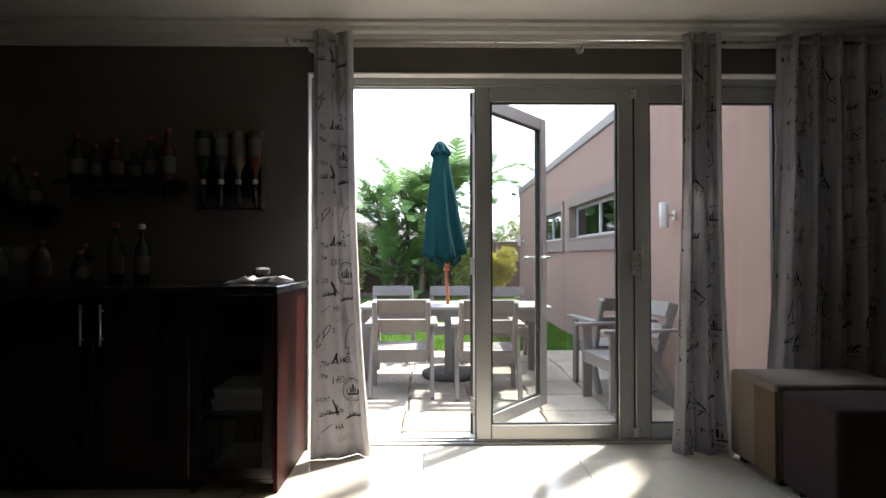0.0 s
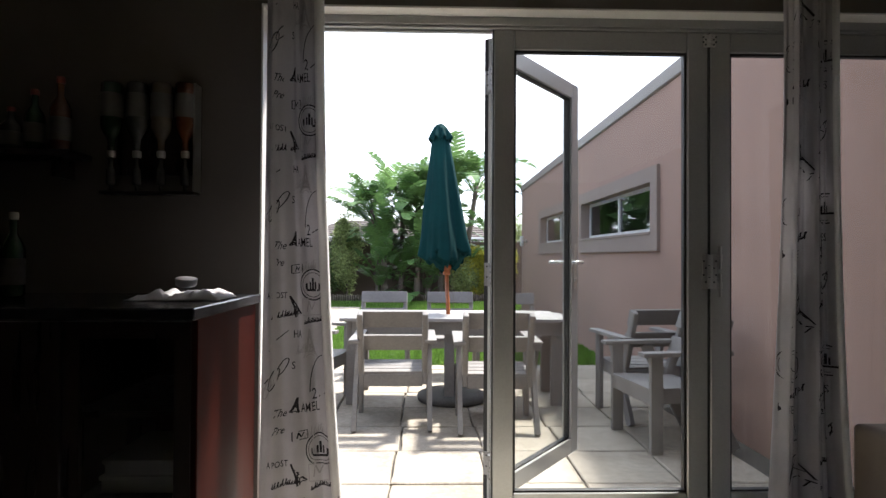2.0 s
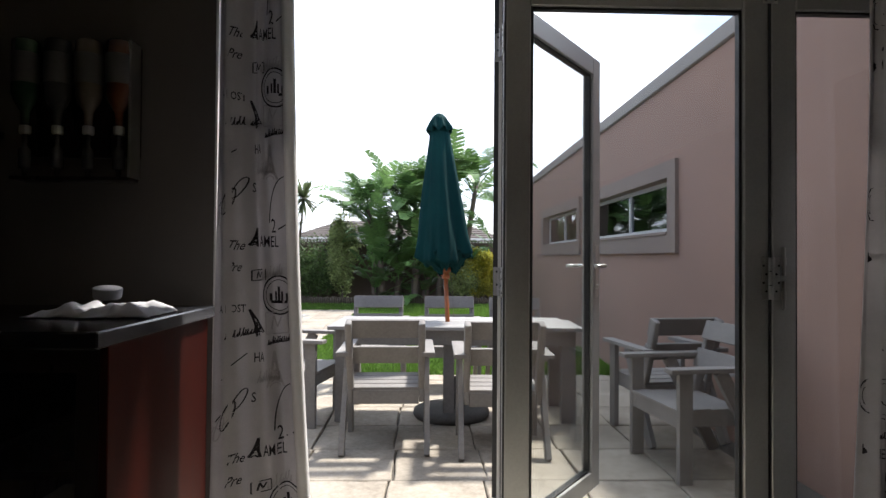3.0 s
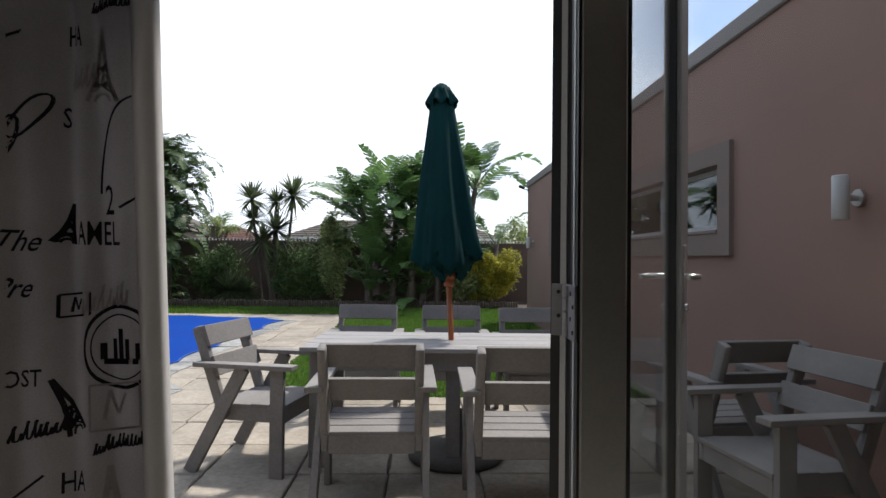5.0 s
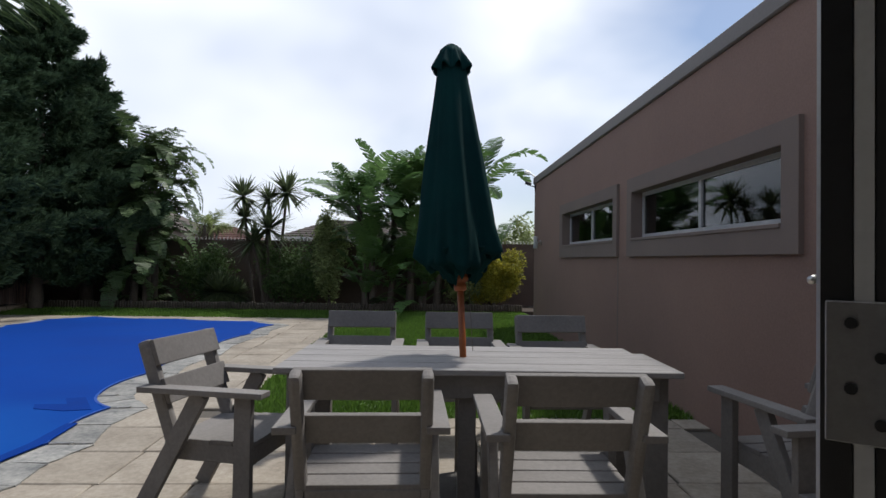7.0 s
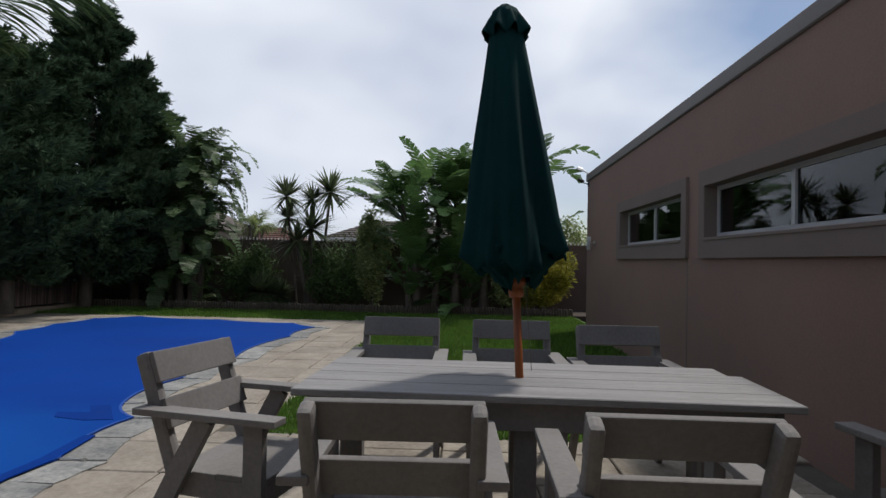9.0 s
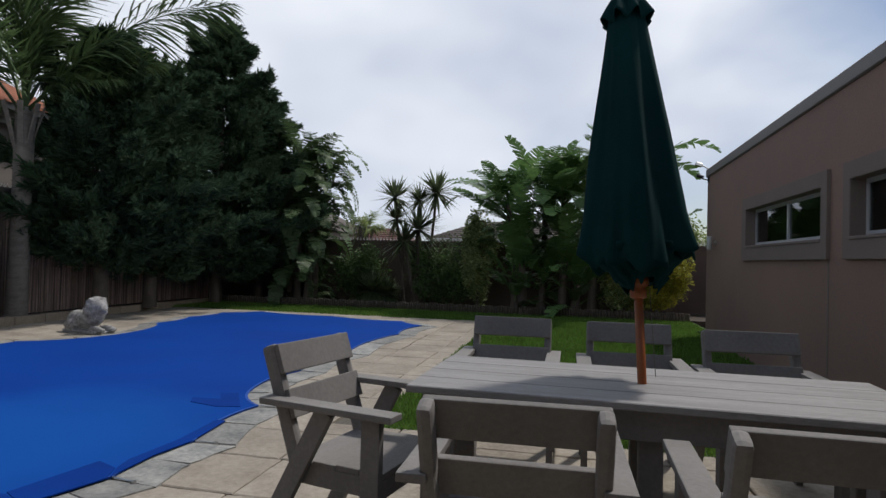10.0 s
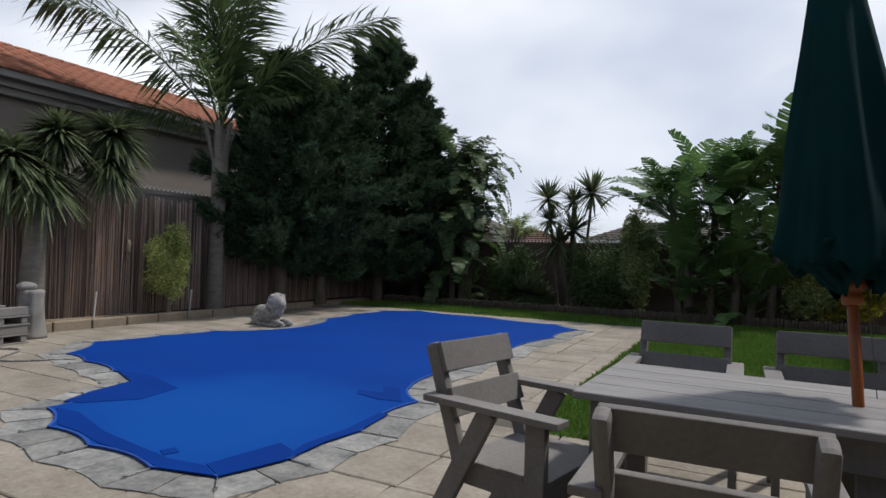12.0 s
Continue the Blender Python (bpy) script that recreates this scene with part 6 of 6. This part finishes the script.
shrub((-9.2, 12.55, -0.12), (0.42, 0.42, 0.66), M_LIGHTSHRUB, 16000, "clipped pale variegated shrub on a thin stem", 11, 0.055, 0.36)
shrub((-2.1, 20.0, -0.14), (0.50, 0.45, 1.32), M_MIDSHRUB, 11000, "upright soft green shrub in front of the boundary wall", 12, 0.09)
shrub((2.15, 19.6, -0.14), (0.92, 0.5, 0.82), M_YELLOW, 19000, "golden yellow leafed shrub beside the wing", 13, 0.075, 0.12)
shrub((1.45, 19.6, -0.14), (0.6, 0.5, 0.7), M_MIDSHRUB, 5600, "yellow-green shrub under the banana plants", 14, 0.09)
shrub((-3.1, 20.2, -0.14), (1.1, 0.5, 0.92), M_SHRUB, 6500, "dark green hedge shrub along the boundary", 15, 0.09, 0, "boundary shrubs")
shrub((-5.3, 20.2, -0.14), (0.9, 0.5, 0.85), M_SHRUB, 5500, "dark green hedge shrub along the boundary", 16, 0.09, 0, "boundary shrubs")
shrub((-7.3, 20.4, -0.14), (0.9, 0.5, 0.9), M_SHRUB, 3600, "dark green hedge shrub along the boundary", 17, 0.1, 0, "boundary shrubs")
shrub((-7.2, 20.5, -0.14), (0.75, 0.4, 1.9), M_SHRUB, 12000, "tall dark bushy shrub behind the corner plants", 19, 0.12)
shrub((3.3, 22.6, -0.3), (0.9, 0.7, 1.35), M_MIDSHRUB, 5200, "light green tree top beyond the wing", 18, 0.12)


def paddle_mesh(length, width, stalk, droop, seed, torn=0.35, material=None):
    """A wild-banana leaf: long stalk, a torn paddle blade folded along its midrib."""
    material = material or M_LEAF
    r = random.Random(seed)
    verts, faces = [], []

    def spine(s):
        return Vector((0, math.sin(0.35 + droop * s * s) * s * (stalk + length) * 0.9, math.cos(0.25 + droop * s * s) * s * (stalk + length)))

    total = stalk + length
    s0 = stalk / total
    for k in range(6):
        a, b = spine(s0 * k / 6), spine(s0 * (k + 1) / 6)
        n = len(verts)
        verts.extend(((a.x - 0.022, a.y, a.z), (a.x + 0.022, a.y, a.z), (b.x + 0.018, b.y, b.z), (b.x - 0.018, b.y, b.z), (a.x, a.y + 0.03, a.z), (b.x, b.y + 0.025, b.z)))
        faces.extend(((n, n + 1, n + 2, n + 3), (n + 1, n + 4, n + 5, n + 2), (n + 4, n, n + 3, n + 5)))
    strips = 26
    for sx in (-1, 1):
        for k in range(strips):
            gap = 0.0 if r.random() > torn else r.uniform(0.3, 0.85)
            u0, u1 = k / strips, (k + 1 - gap * 0.55) / strips
            droop_s = r.uniform(0.0, 0.22) + gap * 0.3
            quad = []
            for u in (u0, u1):
                p = spine(s0 + (1 - s0) * u)
                w = width * 0.5 * max(0.05, math.sin(math.pi * (0.1 + 0.86 * u)) ** 0.6) * (1 - 0.3 * gap)
                quad.append((p, p + Vector((sx * w * 0.9, 0.12 * w, 0.30 * w - droop_s * w)) + (spine(1.0) - spine(0.9)).normalized() * w * 0.22))
            n = len(verts)
            (a, b), (c, d) = quad
            verts.extend((tuple(a), tuple(b), tuple(d), tuple(c)))
            faces.append((n, n + 1, n + 2, n + 3))
    return raw_mesh("leaf", verts, faces, material)


paddles = [paddle_mesh(1.05, 0.56, 0.45, 0.2 + 0.28 * (k % 3), 80 + k, 0.08 + 0.09 * k) for k in range(5)]
combed = [paddle_mesh(1.15, 0.56, 0.35, 0.7 + 0.35 * (k % 3), 180 + k, 0.75, M_FROND) for k in range(5)]


def banana_clump(at, trunk_h, lean, n, scale, seed, leaves=paddles, spread=0.9, label="wild banana plant with large torn paddle leaves"):
    r = random.Random(seed)
    c = thing("banana_plant", label, "banana plant", pose(*at), "wild banana plants")
    part("trunk", trunk_mesh([(0, 0, 0), (lean[0] * 0.4, lean[1] * 0.4, trunk_h * 0.5), (lean[0], lean[1], trunk_h)], [0.11, 0.085, 0.07], M_BARK), None, c)
    for i in range(int(n * 1.35)):
        down = spread * r.random() ** 1.5
        ob = part("leaf", leaves[i % 5], None, c)
        sz = scale * r.uniform(0.75, 1.1)
        tilt = r.uniform(-12, 22) + 34 * down / max(0.3, spread)
        k = 1 - down / max(0.5, trunk_h)
        ob.matrix_basis = pose(lean[0] * k, lean[1] * k, trunk_h - down, 0, 0, r.uniform(0, 360)) @ pose(0, 0, 0, -tilt, r.uniform(-10, 10), 0) @ pose(0, 0, 0, 0, 0, r.uniform(-25, 25)) @ Matrix.Diagonal((sz, sz, sz, 1))


for k, (x, y, h, lx, n, sc) in enumerate(((-1.0, 19.7, 2.65, -0.35, 20, 1.0), (-0.45, 20.1, 2.85, 0.0, 22, 1.05), (0.1, 19.8, 2.7, -0.1, 22, 1.0), (0.75, 20.0, 3.1, 0.1, 20, 1.1), (1.35, 20.2, 3.4, 0.45, 14, 1.1),
                                          (-0.9, 19.5, 1.7, -0.1, 20, 0.95), (0.0, 19.5, 1.8, 0.1, 22, 0.95), (-0.5, 19.6, 1.1, 0.1, 20, 0.85), (0.7, 19.6, 1.5, 0.1, 20, 0.95), (2.2, 20.3, 1.7, 0.2, 8, 1.0),
                                          (-1.1, 19.6, 0.8, -0.1, 16, 0.75), (0.3, 19.5, 0.7, 0.1, 16, 0.75))):
    banana_clump((x, y, -0.14), h, (lx, 0.05), n, sc * (1.12 if k < 5 else 1.0), 90 + k, paddles, 0.5 if k < 5 else 0.9)
for k, (x, y, h, lx, n, sc) in enumerate(((-7.35, 20.1, 4.0, 0.1, 26, 1.0), (-6.9, 20.3, 3.7, 0.15, 26, 1.0), (-6.75, 19.9, 3.1, 0.1, 26, 1.0), (-7.0, 19.8, 2.4, 0.0, 24, 1.0), (-6.65, 20.1, 2.3, 0.05, 22, 0.85), (-7.5, 19.8, 1.8, 0.0, 22, 0.9), (-6.75, 19.9, 1.4, 0.05, 16, 0.75))):
    banana_clump((x, y, -0.14), h, (lx, 0.05), n, sc, 140 + k, combed, 1.5, "tall wild banana plant with drooping combed leaves")


# grass, as many short blades
def grass(name, x0, x1, y0, y1, n, h, seed, label):
    r = random.Random(seed)
    verts, faces = [], []
    for _ in range(n):
        x, y = r.uniform(x0, x1), r.uniform(y0, y1)
        a = r.uniform(0, math.pi)
        w, hh = r.uniform(0.006, 0.012), h * r.uniform(0.5, 1.2)
        dx, dy = math.cos(a) * w, math.sin(a) * w
        lx, ly = r.uniform(-0.03, 0.03), r.uniform(-0.03, 0.03)
        i = len(verts)
        verts.extend(((x - dx, y - dy, -0.185), (x + dx, y + dy, -0.185), (x + lx, y + ly, -0.185 + hh)))
        faces.append((i, i + 1, i + 2))
    tagged(new(name, raw_mesh(name, verts, faces, M_GRASS)), label, "grass", "", "stuff")


grass("grass", -1.3, 2.56, 9.46, 13.0, 42000, 0.055, 31, "short bright green lawn grass by the patio")
grass("grass", -1.3, 2.56, 13.0, 17.4, 34000, 0.06, 32, "short bright green lawn grass by the patio")
grass("grass", -9.0, 2.8, 17.38, 19.05, 34000, 0.065, 33, "green grass strip along the log edging")

# log-roll edging
edging = thing("log_edging", "low rustic log-roll edging along the lawn", "edging", None, "", "structure")
bm = bmesh.new()
lathe(bm, [(0.03, -0.1), (0.03, 0.10), (0.024, 0.115)], sides=8)
pole_me = mesh_from("log", bm, M_BARK, True)
for i in range(185):
    ob = new("log", pole_me)
    ob.parent = edging
    x = -8.9 + i * 0.0635
    ob.matrix_basis = pose(x, 19.08 + 0.05 * math.sin(x * 0.8), -0.10 + rng.uniform(-0.015, 0.02), rng.uniform(-3, 3), rng.uniform(-3, 3), rng.uniform(0, 360))

# reed screen: thin canes, all alike
verts, faces = [], []
r = random.Random(41)
y = 3.6
while y < 20.4:
    w = r.uniform(0.011, 0.022)
    top = 2.02 + r.uniform(-0.05, 0.06)
    x, lean = -9.72 + r.uniform(-0.015, 0.015), r.uniform(-0.05, 0.05)
    i = len(verts)
    for z, dy in ((-0.12, 0.0), (top, lean)):
        verts.extend(((x - 0.01, y + dy - w / 2, z), (x + 0.008, y + dy, z), (x - 0.01, y + dy + w / 2, z)))
    faces.extend(((i, i + 1, i + 4, i + 3), (i + 1, i + 2, i + 5, i + 4), (i + 3, i + 4, i + 5)))
    y += w * r.uniform(1.05, 1.45)
tagged(new("reed_screen", raw_mesh("reed_screen", verts, faces, M_REED)), "brown dried reed screen along the boundary wall", "screen", "", "stuff")
verts, faces = [], []
r = random.Random(43)
for _ in range(2600):
    x, y, q = r.uniform(-9.66, -9.16), r.uniform(9.3, 12.2), r.uniform(0.008, 0.022)
    i = len(verts)
    for dx, dy, dz in ((1, 0, 0), (0, 1, 0), (-1, 0, 0), (0, -1, 0), (0, 0, 1), (0, 0, -1)):
        verts.append((x + dx * q * r.uniform(0.7, 1.3), y + dy * q * r.uniform(0.7, 1.3), -0.095 + dz * q * 0.7))
    for k in range(4):
        faces.extend(((i + k, i + (k + 1) % 4, i + 4), (i + (k + 1) % 4, i + k, i + 5)))
tagged(new("gravel", raw_mesh("gravel", verts, faces, M_KERB)), "loose sandy gravel strewn along the planting bed", "gravel", "", "stuff")
spikes = thing("wall_spikes", "row of short pale spikes along the wall top", "wall spikes")
bm = bmesh.new()
for i in range(3):
    a = (i - 1) * 22
    rod(bm, (0, 0, 0), (0.02 * (i - 1), 0.035 * (i - 1), 0.09), 0.008, 0.002, 5)
spike_me = mesh_from("spike", bm, M_WHITEPLASTIC)
for i in range(120):
    ob = part("spike", spike_me, None, spikes)
    ob.matrix_basis = pose(-9.9, 8.0 + i * 0.1, 2.20)
for i in range(170):
    ob = part("spike", spike_me, None, spikes)
    ob.matrix_basis = pose(-9.6 + i * 0.1, 21.1, 1.58, 0, 0, 90)


# ---- neighbouring houses ----
def tiled_roof(parent, origin, along, up, n, rows, tw, tl, material):
    """Rows of barrel tiles sharing one mesh."""
    bm = bmesh.new()
    prev, front = None, []
    for k in range(7):
        a = math.pi * k / 6
        pair = [bm.verts.new((-math.cos(a) * tw * 0.5, yy, math.sin(a) * tw * 0.30 + zz)) for yy, zz in ((0.0, 0.014), (tl * 1.08, 0.0))]
        front.append(pair[0])
        if prev:
            bm.faces.new((prev[0], pair[0], pair[1], prev[1]))
        prev = pair
    bm.faces.new(front)
    me = mesh_from("roof_tile", bm, material, True)
    along, up = Vector(along).normalized(), Vector(up).normalized()
    m = Matrix((along, up, along.cross(up))).transposed().to_4x4()
    for j in range(rows):
        for i in range(n):
            ob = part("roof_tile", me, None, parent)
            mm = m.copy()
            mm.translation = Vector(origin) + along * tw * (i + 0.5) + up * tl * j
            ob.matrix_basis = mm


house = thing("neighbour_house", "neighbouring brown house with a terracotta tiled roof", "house")
part("wall", boxes(span(-20.0, -13.0, 4.0, 17.6, -0.3, 4.25)), M_HOUSEWALL, house)
for x1, y1, z0, z1 in ((-12.80, 17.75, 4.03, 4.17), (-12.68, 17.85, 4.17, 4.31), (-12.47, 17.92, 4.31, 4.47)):
    part("eave", boxes(span(-13.0, x1, 4.0, y1, z0, z1)), M_FASCIA, house, "stepped plaster eave moulding")
bm = bmesh.new()
vs = [bm.verts.new(p) for p in ((-12.5, 4.0, 4.43), (-12.5, 17.95, 4.43), (-15.0, 17.95, 5.56), (-15.0, 4.0, 5.56))]
bm.faces.new(vs)
bmesh.ops.solidify(bm, geom=bm.faces[:], thickness=0.08)
roof = part("roof", bm, M_ROOFTILE, house)
tiled_roof(roof, (-12.42, 9.7, 4.44), (0, 1, 0), (-0.911, 0, 0.412), 33, 8, 0.25, 0.345, M_ROOFTILE)
ridge = mesh_from("ridge_tile", boxes(((0.24, 0.40, 0.09), (0, 0, 0)), bevel=0.035), M_ROOFTILE)
for k in range(22):
    part("ridge_tile", ridge, None, roof).matrix_basis = pose(-15.0, 9.8 + 0.38 * k, 5.64, 2, 0, 0)


def far_house(x0, x1, y, eave, ridge, material, label):
    h = thing("house", label, "house", None, "distant houses")
    part("wall", boxes(span(x0 + 0.3, x1 - 0.3, y + 0.3, y + 7, -0.3, eave)), M_HOUSEWALL, h)
    bm = bmesh.new()
    a = [bm.verts.new(p) for p in ((x0, y, eave), (x1, y, eave), (x1, y + 7.3, eave), (x0, y + 7.3, eave))]
    b = [bm.verts.new(p) for p in ((x0 + 2.2, y + 3.6, ridge), (x1 - 2.2, y + 3.6, ridge))]
    bm.faces.new(a[::-1])
    bm.faces.new((a[0], a[1], b[1], b[0]))
    bm.faces.new((a[2], a[3], b[0], b[1]))
    bm.faces.new((a[1], a[2], b[1]))
    bm.faces.new((a[3], a[0], b[0]))
    rf = part("roof", bm, material, h, "hipped tiled roof")
    rows = 9
    for k in range(rows):
        s = (k + 0.5) / rows
        bm = bmesh.new()
        box(bm, ((x1 - x0) - 4.4 * s, 0.05, 0.05), ((x0 + x1) / 2, y + 3.6 * s, eave + (ridge - eave) * s + 0.01))
        part("tile_course", bm, material, rf)
    part("gutter", boxes(span(x0, x1, y - 0.08, y, eave - 0.1, eave)), M_WHITEPLASTIC, h, "white gutter")


far_house(-7.0, 4.5, 34.0, 2.15, 3.25, M_ROOFGREY, "distant house with a grey-brown tiled roof")
far_house(-15.5, -7.6, 33.0, 1.7, 2.75, M_ROOFRED, "distant house with a reddish tiled roof")
far_house(-20.0, -10.6, 30.0, 2.3, 3.7, M_ROOFGREY, "distant house with a brown tiled roof behind the palms")
setting("wall_far", boxes(span(-13, 12, 26.0, 26.15, -0.3, 1.75)), M_WALLTOP, "pale rendered garden wall beyond the boundary")


lay_floor_tiles()
lay_pavers()
